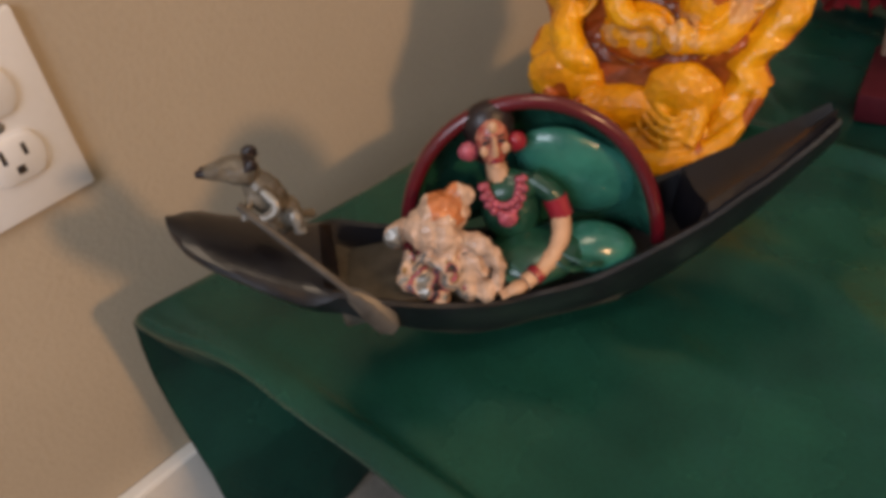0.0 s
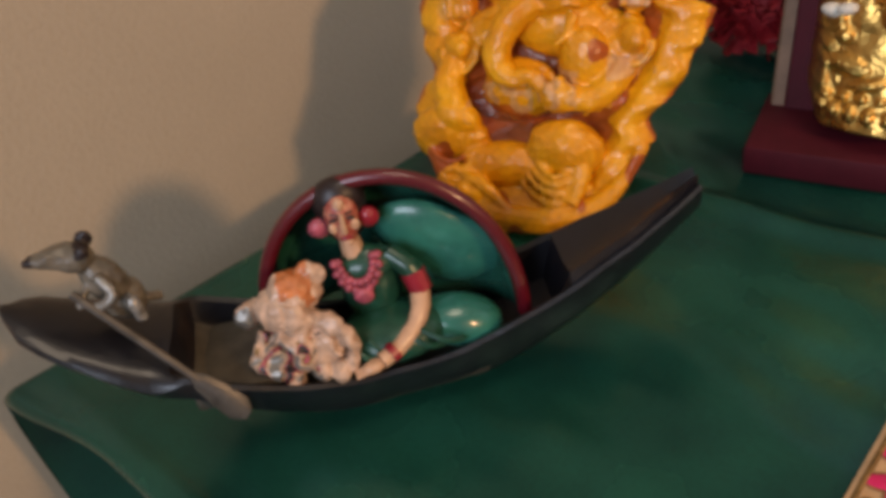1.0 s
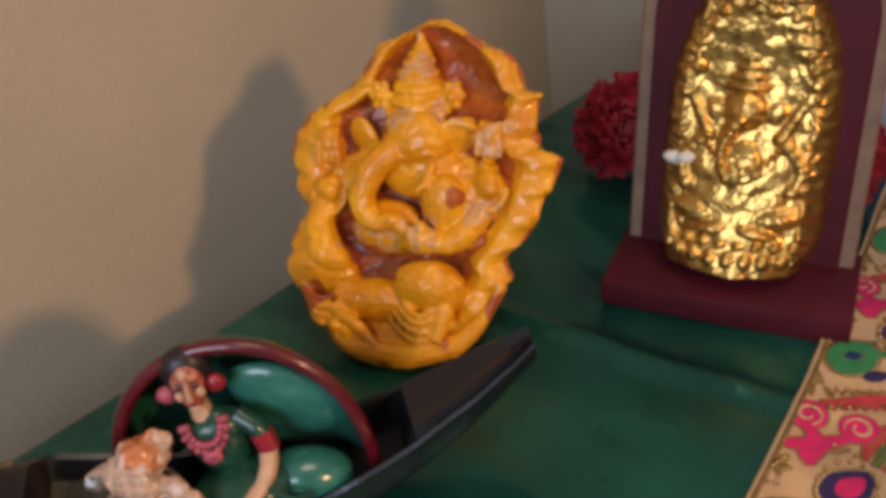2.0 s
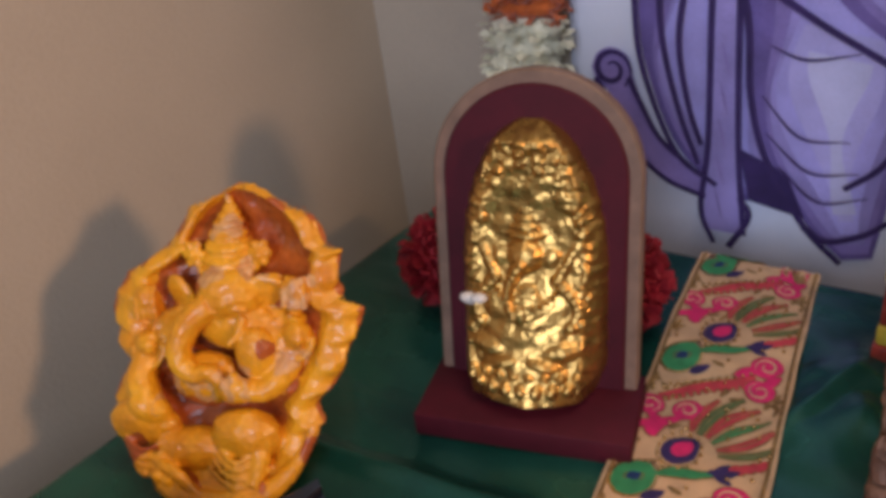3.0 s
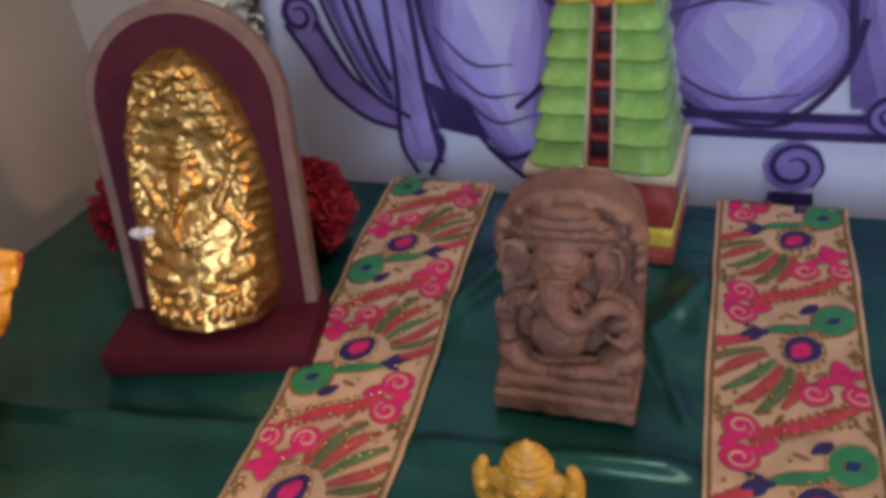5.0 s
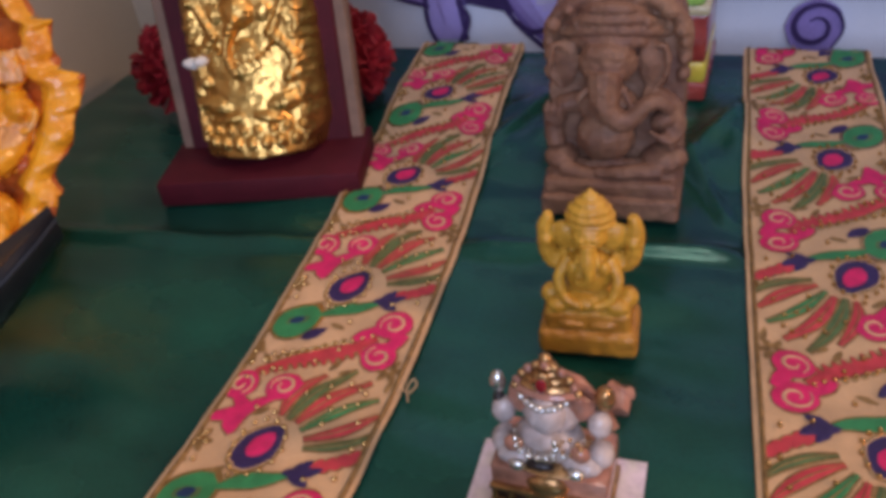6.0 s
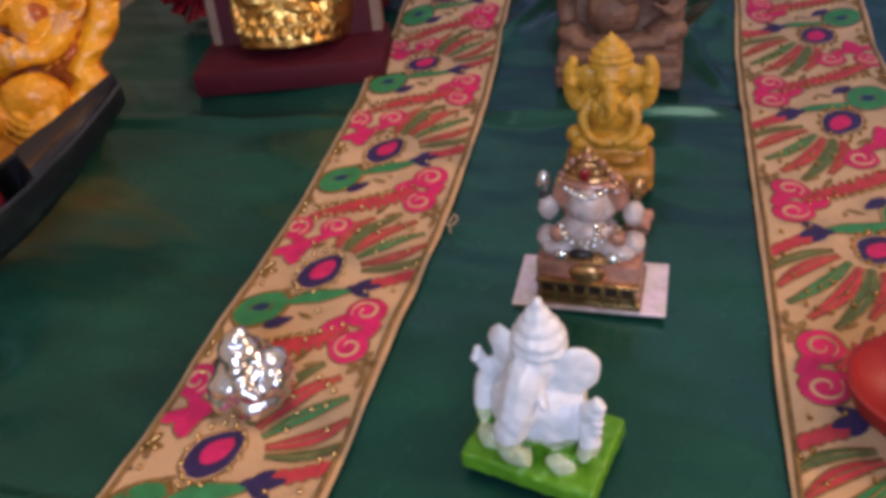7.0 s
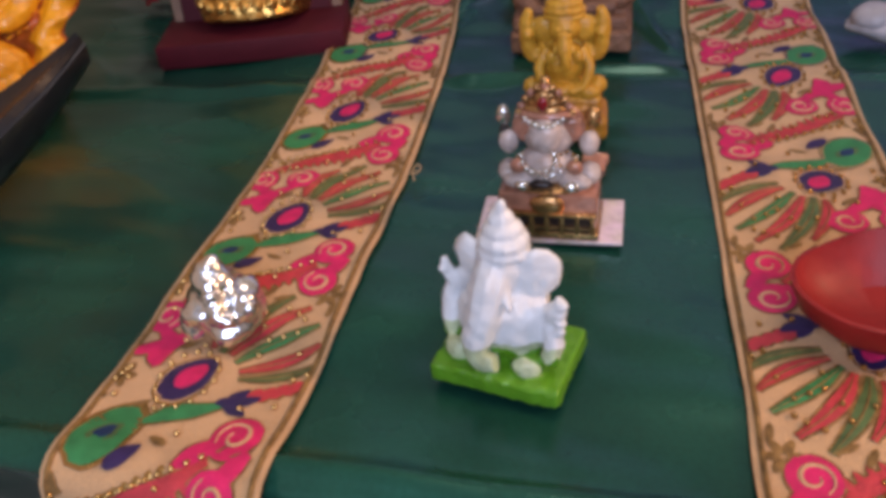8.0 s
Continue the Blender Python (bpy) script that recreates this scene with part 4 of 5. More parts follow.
# ---- small mustard figurine ----
def mustard_figurine():
    bm = bmesh.new()
    box(bm, (-0.025, -0.015, 0), (0.025, 0.015, 0.015), 0, bevel=0.003)
    box(bm, (-0.0215, -0.012, 0.013), (0.0215, 0.013, 0.027), 0, bevel=0.003)

    def s(u, z, y, r, rot=(0, 0, 0)):
        solid(bm, (u, y + 0.10 * z, z), r, rot)

    def t(pts, rads, n=8):
        limb(bm, [(u, y + 0.10 * z, z) for u, z, y in pts], rads, n)

    s(0, 30, -3, (19, 12, 6))
    s(0, 44, -2, (13, 10, 13))
    s(0, 66, -3, (9.5, 9, 9))
    for z, r in ((72, 12.5), (75.5, 12.6), (79, 11), (82, 8), (84.5, 4.6)):
        s(0, z, -1, (r, r * 0.75, 3.4))
    s(0, 87, -1, (1.6, 1.6, 2.4))
    s(0, 56, 4, (18, 5, 19))
    t([(0, 64, -11), (0, 56, -14), (1, 49, -14), (-2, 44, -13), (-6, 44, -12)], (4.2, 3.8, 3.2, 2.6, 1.8))
    for g in (-1, 1):
        s(g * 12.5, 64, -2, (6.5, 3.4, 8), (0, 12 * g, 14 * g))
        t([(g * 10, 54, 0), (g * 17, 48, 0), (g * 21, 55, -1), (g * 21.5, 68, -1), (g * 20, 76, -2)], (5, 5, 4.6, 4.6, 2.4))
        s(g * 21, 62, -2, (4.2, 5, 5))
        t([(g * 10, 54, -5), (g * 14.5, 44, -9), (g * 11, 34, -12), (g * 3, 30.5, -14)], (2.8, 3.0, 2.8, 2.2))
        s(g * 7.5, 50, -9, (3.2, 3.4, 4.4))
        s(g * 19, 31, -4, (5.6, 6, 5.4))
        s(g * 14, 29, -10, (7, 5, 4.6), (0, 0, -12 * g))
        t([(g * 3, 61, -10), (g * 5, 57, -13), (g * 5.5, 54, -14)], (1.4, 1.2, 0.7), 6)
        s(g * 3.5, 67, -11.5, (1.6, 1.0, 1.0))
        t([(g * 19, 1.5 + 20, -11), (g * 10, 20, -13.5), (g * 2, 19, -13.5)], (1.8, 2.4, 1.6), 6)
    bm = fused(bm, 0.00055, 1)
    paint(bm, lambda c, n: 1 if c.z < 0.0255 else 0)
    roughen(bm, 0.0004, 240)
    ob = part("mustard_figurine", bm, ["mustard", "mustard_d"])
    ob.matrix_world = pose(0.0985, -0.024, T + 0.003, 0, 0, 4) @ Matrix.Diagonal((1.0, 1, 0.985, 1))
    return tagged(ob, "small mustard-yellow resin seated figurine on a block", "figurine")


mustard_figurine()


# ---- jewelled crystal figurine on a pearly card ----
def jewelled_figurine():
    bm = bmesh.new()
    slot = {"crystal": 0, "tint": 1, "gold": 2, "stone": 3, "ruby": 4, "dark": 5}

    def s(u, z, y, r, kind, rot=(0, 0, 0), seg=12):
        r = r if isinstance(r, tuple) else (r, r, r)
        ell(bm, (u * MM, y * MM, z * MM), [q * MM for q in r], rot, slot[kind], seg)

    def t(pts, rads, kind, n=8):
        line = smooth_line([[q * MM for q in p] for p in pts], 4)
        tube(bm, line, [float(r) * MM for r in np.interp(np.linspace(0, 1, len(line)), np.linspace(0, 1, len(rads)), rads)], slot[kind], n)

    # glassy reddish block with a gilt arcade in front of dark niches
    box(bm, (-0.0255, -0.016, 0.0), (0.0255, 0.016, 0.0045), slot["gold"], bevel=0.001)
    box(bm, (-0.0245, -0.0145, 0.0045), (0.0245, 0.015, 0.026), slot["tint"], bevel=0.002)
    box(bm, (-0.0235, -0.0152, 0.005), (0.0235, -0.0140, 0.0145), slot["dark"])
    for k in range(7):
        x = -0.0225 + 0.0075 * k
        box(bm, (x - 0.0011, -0.0172, 0.0045), (x + 0.0011, -0.0148, 0.0145), slot["gold"], bevel=0.0004)
    box(bm, (-0.0245, -0.0175, 0.0140), (0.0245, -0.0140, 0.0165), slot["gold"], bevel=0.0006)
    box(bm, (-0.0245, -0.0170, 0.0070), (0.0245, -0.0145, 0.0082), slot["gold"], bevel=0.0004)
    s(0, 20, -14.5, (9, 3.5, 6), "gold")
    s(0, 27, -2, (23, 14, 3), "gold")
    s(0, 55, 5, (17, 5, 13), "tint")
    # body: belly, knees, hands, face and trunk in milky crystal
    s(-1, 37, -3, (15, 11, 10), "crystal")
    s(0, 52, -1, (13, 9, 11), "crystal")
    s(-1, 55, -7, (8.5, 7, 9.5), "crystal")
    t([(-1, 54, -13), (-3, 47, -16), (-1, 41, -16), (4, 40, -15)], (4.6, 4.2, 3.4, 2.4), "crystal")
    for g in (-1, 1):
        s(20 * g, 33, -4, (5.6, 6.5, 5.6), "crystal")
        s(13 * g, 31, -9, (9, 5.5, 4.6), "crystal", (0, 0, -10 * g))
        s(19.5 * g, 49, -3, (5, 5, 6.6), "crystal")
        t([(11 * g, 58, 0), (18 * g, 57, 0), (19 * g, 51, -2)], (6, 5.4, 4.6), "tint")
        t([(12 * g, 62, 2), (19 * g, 60, 2), (23 * g, 62, 1)], (4.4, 4, 3.4), "tint")
        s(12 * g, 56, -3, (6, 2.4, 7), "tint", (0, 10 * g, 16 * g))
        t([(12 * g, 50, -4), (17 * g, 43, -8), (13 * g, 40, -12)], (4, 3.8, 3.2), "tint")
        s(13.5 * g, 41, -13, (4, 3, 4), "tint")
        s(12 * g, 31, -15, (3.6, 2.6, 2.8), "stone")
    s(-3, 31, -13.5, (6, 2.4, 2.4), "dark")
    s(-22, 61, 0, (3.2, 3.2, 6), "stone")
    s(-21.5, 55, -2, (2.4, 2.4, 2.8), "dark")
    s(21, 61, 0, (4, 4, 6), "gold")
    # pointed gilt crown with a red drop and rows of stones
    for z, w in ((65, 14), (68, 12), (71, 9.5), (74, 7), (77, 5), (80.5, 2.6)):
        s(-1, z, -3, (w, 6.5 * w / 17 + 1.2, 3.0), "gold" if z > 66 else "tint")
    for q in range(13):
        a = math.pi * q / 12
        s(-1 + 13 * math.cos(a), 64 + 15 * math.sin(a) ** 1.6, -4.5, (1.9, 1.9, 1.9), "gold" if q % 2 else "tint", seg=8)
    s(-1.5, 73, -8.5, (4.4, 1.6, 5.6), "gold")
    s(-1.5, 72.5, -9.8, (2.4, 1.4, 3.8), "ruby")
    for q in range(9):
        f = q / 8
        s(-10 + 18 * f, 64.5 - 2.6 * math.sin(math.pi * f), -9 - 3 * math.sin(math.pi * f), 1.35, "stone", seg=7)
        a = math.pi * (0.95 + 1.15 * f)
        s(-3 + 8 * math.cos(a), 48 + 8 * math.sin(a), -17.5, 1.45, "stone", seg=7)
        s(-14 + 28 * f, 44 - 7.5 * math.sin(math.pi * f), -9 - 6 * math.sin(math.pi * f), 1.2, "stone", seg=7)
        s(10 + 4.2 * math.cos(6.28 * f), 46 + 4.2 * math.sin(6.28 * f), -14.6, 1.05, "gold", seg=7)
    roughen(bm, 0.0004, 300)
    ob = part("jewelled_figurine", bm, ["crystal", "crystal_tint", "old_gold", "rhinestone", "ruby", "hair"])
    ob.matrix_world = pose(0.101, -0.124, T + 0.0050, 0, 0, -1)
    tagged(ob, "milky crystal seated figurine with gold base and rhinestones", "figurine")
    bm = bmesh.new()
    box(bm, (-0.037, -0.019, 0), (0.037, 0.020, 0.0016), bevel=0.0004)
    card = part("pearl_card", bm, "card", smooth=False)
    card.matrix_world = pose(0.1005, -0.122, T + 0.0031, 0, 0, 1)
    tagged(card, "shiny pink pearlescent card under the crystal figurine", "card")


jewelled_figurine()


# ---- white figurine on a lime green slab ----
def white_figurine():
    bm = bmesh.new()
    box(bm, (-0.029, -0.021, 0), (0.029, 0.021, 0.0085), 0, bevel=0.0016)

    def s(u, z, y, r, rot=(0, 0, 0)):
        solid(bm, (u, y, z), r, rot)

    def t(pts, rads, n=10):
        limb(bm, [(u, y, z) for u, z, y in pts], rads, n)

    s(2, 16, 2, (19, 13, 12))
    s(0, 32, 3, (18, 11, 18))
    s(-1, 48, 0, (11, 10, 11))
    for z, r in ((55, 11.5), (59, 11), (63, 8.6), (67, 5.4), (71, 2.6)):
        s(0, z, 1, (r, r * 0.9, 4.4))
    t([(-1, 54, 2), (-3, 42, -8), (-5, 30, -13), (-8, 19, -15), (-5, 13, -16), (1, 13, -16)], (8, 8.6, 7.4, 6, 5, 3.6))
    s(0, 24, -1, (22, 13, 18))
    s(14, 46, 0, (10.5, 3.4, 11.5), (0, 18, 24))
    s(-15, 48, 1, (9, 3.4, 9.5), (0, -18, -24))
    # a slim raised arm on one side, a knuckled hand on the other
    t([(-12, 40, 4), (-22, 36, 2), (-25, 26, -2), (-23, 14, -5)], (4.6, 4.0, 4.2, 4.4))
    t([(-22, 34, 1), (-25, 41, -1), (-26, 47, -2)], (3.2, 2.8, 1.4))
    s(-26, 43, -3, (2.2, 2, 1.8))
    t([(11, 36, 3), (18, 30, -2), (23, 34, -4), (26, 41, -5)], (4.6, 4.4, 4.0, 1.8))
    for q in range(4):
        s(25 + 0.4 * q, 27 + 4 * q, -6, (3.0, 2.6, 2.2))
    t([(19, 30, -2), (23, 20, -6), (21, 13, -9)], (4.6, 4.6, 4.0))
    s(13, 11, -11, (7, 6, 5.4))
    s(-18, 12, -10, (7, 6, 5))
    for g in (-1, 1):
        t([(-2 + 6 * g, 43, -9), (-2 + 8.5 * g, 39, -13), (-2 + 9 * g, 36, -14)], (1.8, 1.5, 0.8), 6)
    bm = fused(bm, 0.0006, 5)

    def tint(c, n):
        z = c.z / MM + 5 * noise.noise(c * 110)
        if c.z < 0.0095 or (z < 17 and c.y > -0.013):
            return 1
        return 2 if z < 21 else 0

    paint(bm, tint)
    roughen(bm, 0.0007, 210)
    ob = part("white_figurine", bm, ["white_stone", "lime", "lime_white"])
    ob.matrix_world = pose(0.0945, -0.2265, T + 0.003, 0, 0, -12) @ Matrix.Diagonal((0.97, 1, 1.11, 1))
    return tagged(ob, "glowing white stone figurine on a lime green slab", "figurine")


white_figurine()


# ---- crumpled silver nugget ----
def silver_nugget():
    bm = bmesh.new()
    for c, r, rot in (((0, 0, 15), (19, 16, 15), (0, 0, 20)), ((-2, 2, 27), (11, 10, 11), (0, 20, 0)), ((-3, 3, 36), (6, 6, 6), (0, 0, 0)), ((11, -7, 16), (8, 7, 11), (0, 25, 0)), ((-12, -6, 13), (9, 8, 10), (0, -20, 0)), ((4, -12, 11), (10, 6, 8), (0, 0, 10))):
        solid(bm, c, r, rot, 18)
    limb(bm, [(-2, -8, 28), (0, -14, 22), (6, -16, 17)], (5, 4, 2.6))
    bm = fused(bm, 0.0009, 1)
    for v in bm.verts:
        c = v.co.copy()
        f = abs(noise.noise(c * 70)) - 0.22
        v.co += (c - Vector((0, 0, 0.016))).normalized() * (0.0050 * f + 0.0007 * abs(noise.noise(c * 200)))
    low = min(v.co.z for v in bm.verts)
    ob = part("silver_nugget", bm, "foil")
    ob.data.set_sharp_from_angle(angle=radians(60))
    ob.matrix_world = pose(-0.0375, -0.221, T + 0.0035 - 0.96 * low, 0, 0, 15) @ Matrix.Diagonal((0.96, 0.96, 0.96, 1))
    return tagged(ob, "small crumpled shiny silver figurine on the ribbon", "figurine")


silver_nugget()


# ---- red clay lamp ----
def clay_lamp():
    bm = bmesh.new()

    def ring(k, z, inner):
        out = []
        for q in range(36):
            a = 2 * math.pi * q / 36
            r = k * (1 + 0.20 * max(0, math.cos(a - 1.35)) ** 6 + 0.03 * math.sin(3 * a))
            out.append((r * math.cos(a), 0.94 * r * math.sin(a), z + 0.006 * max(0, math.cos(a - 1.35)) ** 3 * (z > 0.01)))
        return out

    loft(bm, [ring(0.018, 0, 0), ring(0.024, 0.002, 0), ring(0.034, 0.012, 0), ring(0.039, 0.023, 0), ring(0.0395, 0.026, 0), ring(0.0375, 0.0265, 1), ring(0.033, 0.017, 1), ring(0.022, 0.008, 1), ring(0.006, 0.006, 1)])
    roughen(bm, 0.0012, 60)
    ob = part("clay_lamp", bm, "clay_red")
    ob.matrix_world = pose(0.2465, -0.191, T + 0.0045) @ Matrix.Diagonal((0.98, 0.80, 0.9, 1))
    return tagged(ob, "small red painted clay lamp bowl on the ribbon", "lamp bowl")


clay_lamp()


# ---- pale stone thing beside the second ribbon ----
def pale_stone():
    bm = bmesh.new()
    ell(bm, (0, 0, 0.008), (0.034, 0.022, 0.010), seg=18)
    ell(bm, (-0.016, -0.004, 0.014), (0.016, 0.014, 0.010))
    ell(bm, (0.018, -0.002, 0.017), (0.012, 0.011, 0.010), mat=1)
    roughen(bm, 0.003, 60)
    low = min(v.co.z for v in bm.verts)
    ob = part("stone_ornament", bm, ["mauve", "mauve_d"])
    ob.matrix_world = pose(0.310, 0.112, T + 0.002 - low)
    return tagged(ob, "pale mauve stone ornament with a dark inlay", "ornament")


pale_stone()


# ---- the boat with its passengers ----
def boat():
    o = thing("toy_boat", "black lacquered model boat carrying three small figures", "boat", pose(-0.282, -0.183, T + 0.002, 0, 0, 53.1))
    half_len = 0.155

    def section(s):
        """Half width, keel height and gunwale height along the boat, s from -1 (bow) to 1 (stern)."""
        w = 0.029 * max(0.0, 1 - abs(s) ** (2.3 if s < 0 else 1.45)) + (0.0125 if s < 0 else 0.008) * min(1, abs(s) * 1.3)
        keel = 0.0 + (0.084 * max(0, -s - 0.18) ** 1.25 / 0.82 ** 1.25 if s < 0 else 0.062 * max(0, s - 0.25) ** 1.5 / 0.75 ** 1.5)
        gun = 0.029 + (0.066 * max(0, -s - 0.05) ** 1.5 / 0.95 ** 1.5 if s < 0 else 0.046 * max(0, s - 0.1) ** 1.5 / 0.9 ** 1.5)
        return w, keel, gun

    bm = bmesh.new()
    rings = []
    n = 56
    for k in range(n + 1):
        s = -1 + 2 * k / n
        w, keel, gun = section(s)
        if s < -0.93:
            w *= math.sqrt(max(0.05, 1 - ((-s - 0.93) / 0.075) ** 2))
        x, th = s * half_len, 0.0042
        deck = max(keel + 0.008, gun - 0.030) if -0.58 < s < 0.54 else gun + 0.0022
        wi = max(0.0015, w - th)
        ring = [(x, -w, gun), (x, -w * 0.93, keel + (gun - keel) * 0.45), (x, -w * 0.62, keel + (gun - keel) * 0.10), (x, 0, keel),
                (x, w * 0.62, keel + (gun - keel) * 0.10), (x, w * 0.93, keel + (gun - keel) * 0.45), (x, w, gun),
                (x, w - th * 0.4, gun + 0.0015), (x, wi, gun), (x, wi * 0.86, deck + 0.003), (x, 0, deck), (x, -wi * 0.86, deck + 0.003), (x, -wi, gun), (x, -w + th * 0.4, gun + 0.0015)]
        if s < -0.56:
            # the prow is one solid rounded bar
            blend = min(1.0, (-s - 0.56) / 0.10)
            mid, tall = (gun + keel) / 2, (gun - keel) / 2 + 0.002
            angles = [math.pi * q for q in (0.0, 0.16, 0.33, 0.5, 0.67, 0.84, 1.0, 1.10, 1.22, 1.36, 1.5, 1.64, 1.78, 1.90)]
            ring = [tuple(Vector(p).lerp(Vector((x, -1.05 * w * math.cos(a), mid - tall * math.sin(a))), blend)) for p, a in zip(ring, angles)]
        rings.append(ring)
    rows = loft(bm, rings)
    for f in bm.faces:
        c = f.calc_center_median()
        s = c.x / half_len
        w, keel, gun = section(max(-1, min(1, s)))
        if -0.56 < s < 0.3 and c.z < gun - 0.012 and abs(c.y) < w * 0.86 and c.z > keel + 0.006:
            f.material_index = 1
    roughen(bm, 0.0007, 60)
    part("hull", bm, ["hull", "hull_in"], o)
    # the cross bench
    bm = bmesh.new()
    box(bm, (-0.090, -0.024, 0.030), (-0.050, 0.024, 0.040), bevel=0.002)
    part("thwart", bm, "hull_in", o)
    # hood: a shell open towards the viewer, with an enamelled rim
    def arch(t, inset=0.0, back=0.0):
        a = math.pi * t
        x = 0.007 - (0.059 - inset) * math.cos(a)
        z = 0.030 + (0.080 - inset) * math.sin(a) ** 0.85
        y = 0.010 - 0.020 * (0.5 - 0.5 * math.cos(a)) + 0.010 * math.sin(a) + back
        return Vector((x, y, z))
    bm = bmesh.new()
    rings = []
    for inset, back in ((0.000, 0.0), (0.004, 0.010), (0.013, 0.020), (0.028, 0.027), (0.045, 0.030), (0.058, 0.031)):
        rings.append([arch(k / 30, inset, back) for k in range(31)])
    loft(bm, rings, 0, close=False)
    hood = part("hood", bm, "canopy_in", o, "green enamelled hood lining")
    sol = hood.modifiers.new("thickness", "SOLIDIFY")
    sol.thickness, sol.offset = 0.003, 1
    bm = bmesh.new()
    tube(bm, [arch(k / 34, -0.001, 0.0) for k in range(35)], 0.0036, n=10)
    part("hood_rim", bm, "canopy_rim", o, "dark red enamelled rim")
    bm = bmesh.new()
    ell(bm, (0.034, 0.014, 0.064), (0.034, 0.0075, 0.022), (8, 38, -12), seg=20)
    roughen(bm, 0.002, 40)
    part("back_cushion", bm, "cushion", o, "large teal cushion")
    bm = bmesh.new()
    ell(bm, (0.034, -0.008, 0.034), (0.022, 0.014, 0.012), (0, 12, -8), seg=18)
    roughen(bm, 0.0015, 50)
    part("seat_cushion", bm, "cushion", o, "small teal cushion")
    # oar over the side
    bm = bmesh.new()
    tube(bm, [(-0.121, -0.010, 0.101), (-0.082, -0.0295, 0.055)], 0.0019, n=8)
    rings = []
    for f, w in ((0, 0.0022), (0.15, 0.0042), (0.5, 0.0058), (0.85, 0.0062), (1, 0.0034)):
        c = Vector((-0.084, -0.0285, 0.057)).lerp(Vector((-0.067, -0.0355, 0.034)), f)
        side = Vector((0.72, 0.25, 0.55)).normalized()
        th = Vector((0.2, -0.95, 0.1)).normalized() * 0.0016
        rings.append([c - side * w, c - side * w * 0.6 + th, c + side * w * 0.6 + th, c + side * w, c + side * w * 0.6 - th, c - side * w * 0.6 - th])
    loft(bm, rings)
    part("oar", bm, "oar", o, "grey metal-looking oar with broad blade")

    # a small crouching animal figure at the bow
    bm = bmesh.new()
    ell(bm, (-0.1095, 0.000, 0.097), (0.0085, 0.0085, 0.0135), (0, -22, 0))
    ell(bm, (-0.1060, 0.001, 0.085), (0.0095, 0.0095, 0.0090))
    ell(bm, (-0.1170, -0.001, 0.1125), (0.0085, 0.0072, 0.0070), (0, 14, 0))
    tube(bm, [(-0.117, -0.001, 0.113), (-0.126, -0.004, 0.1165), (-0.132, -0.006, 0.1180)], [0.0066, 0.0046, 0.0024], n=10)
    ell(bm, (-0.1115, -0.0060, 0.1155), (0.0036, 0.0020, 0.0042), (0, 30, 0), 1)
    ell(bm, (-0.1120, 0.0050, 0.1165), (0.0036, 0.0020, 0.0042), (0, 30, 0), 1)
    ell(bm, (-0.1328, -0.0065, 0.1178), 0.0018, mat=1, seg=8)
    tube(bm, smooth_line([(-0.110, -0.006, 0.104), (-0.105, -0.012, 0.097), (-0.114, -0.0125, 0.092)], 4), 0.0025, 2, 8)
    tube(bm, smooth_line([(-0.114, -0.004, 0.101), (-0.119, -0.009, 0.096), (-0.120, -0.010, 0.093)], 4), 0.0022, 2, 8)
    tube(bm, smooth_line([(-0.101, -0.006, 0.086), (-0.099, -0.012, 0.092), (-0.098, -0.012, 0.082)], 4), 0.0030, 2, 8)
    tube(bm, smooth_line([(-0.098, 0.002, 0.082), (-0.093, 0.006, 0.078)], 4), 0.0024, 0, 8)
    bm = fused(bm, 0.0006, 1)
    paint(bm, lambda c, n: 1 if c.x < -0.1305 or (c.z > 0.1150 and c.x > -0.1145) else (2 if c.y < -0.009 else 0))
    roughen(bm, 0.0007, 220)
    part("animal_figure", bm, ["grey", "hair", "silvergrey"], o, "grey clay crouching animal figure")

    # the seated companion under the hood
    bm = bmesh.new()
    ell(bm, (-0.001, 0.004, 0.058), (0.0145, 0.011, 0.022), mat=2)
    ell(bm, (-0.001, 0.003, 0.070), (0.0150, 0.009, 0.0085), mat=2)
    ell(bm, (0.004, -0.010, 0.039), (0.026, 0.020, 0.011), mat=2)
    for k in range(5):
        tube(bm, smooth_line([(-0.016 + 0.008 * k, -0.022, 0.046), (-0.010 + 0.009 * k, -0.028, 0.041), (-0.002 + 0.009 * k, -0.024, 0.036)], 3), 0.0016, 2, 6)
    # long oval painted face, dark hair, big ear ornaments
    ell(bm, (-0.006, 0.006, 0.0985), (0.0078, 0.0070, 0.0098), mat=1)
    ell(bm, (-0.006, 0.005, 0.0915), (0.0058, 0.0058, 0.0085), mat=1)
    ell(bm, (-0.006, 0.012, 0.101), (0.0125, 0.0090, 0.0125), mat=3)
    ell(bm, (-0.006, 0.013, 0.090), (0.0110, 0.0070, 0.0100), mat=3)
    tube(bm, [(-0.006, -0.0010, 0.1025), (-0.0062, -0.0022, 0.0965), (-0.006, -0.0015, 0.0930)], [0.0008, 0.0014, 0.0015], 0, 8)
    for k in (-1, 1):
        ell(bm, (-0.006 + 0.0036 * k, -0.0004, 0.0995), (0.0022, 0.0010, 0.0010), (0, 12 * k, 0), 3, 8)
        tube(bm, smooth_line([(-0.006 + 0.0016 * k, -0.0008, 0.1018), (-0.006 + 0.0048 * k, 0.0002, 0.1022)], 3), 0.0005, 3, 6)
        ell(bm, (-0.006 + 0.0048 * k, 0.0008, 0.0945), (0.0022, 0.0014, 0.0030), (0, 0, 0), 0, 8)
        ell(bm, (-0.006 + 0.0112 * k, 0.007, 0.0925), (0.0050, 0.0034, 0.0050), mat=4 if k > 0 else 5)
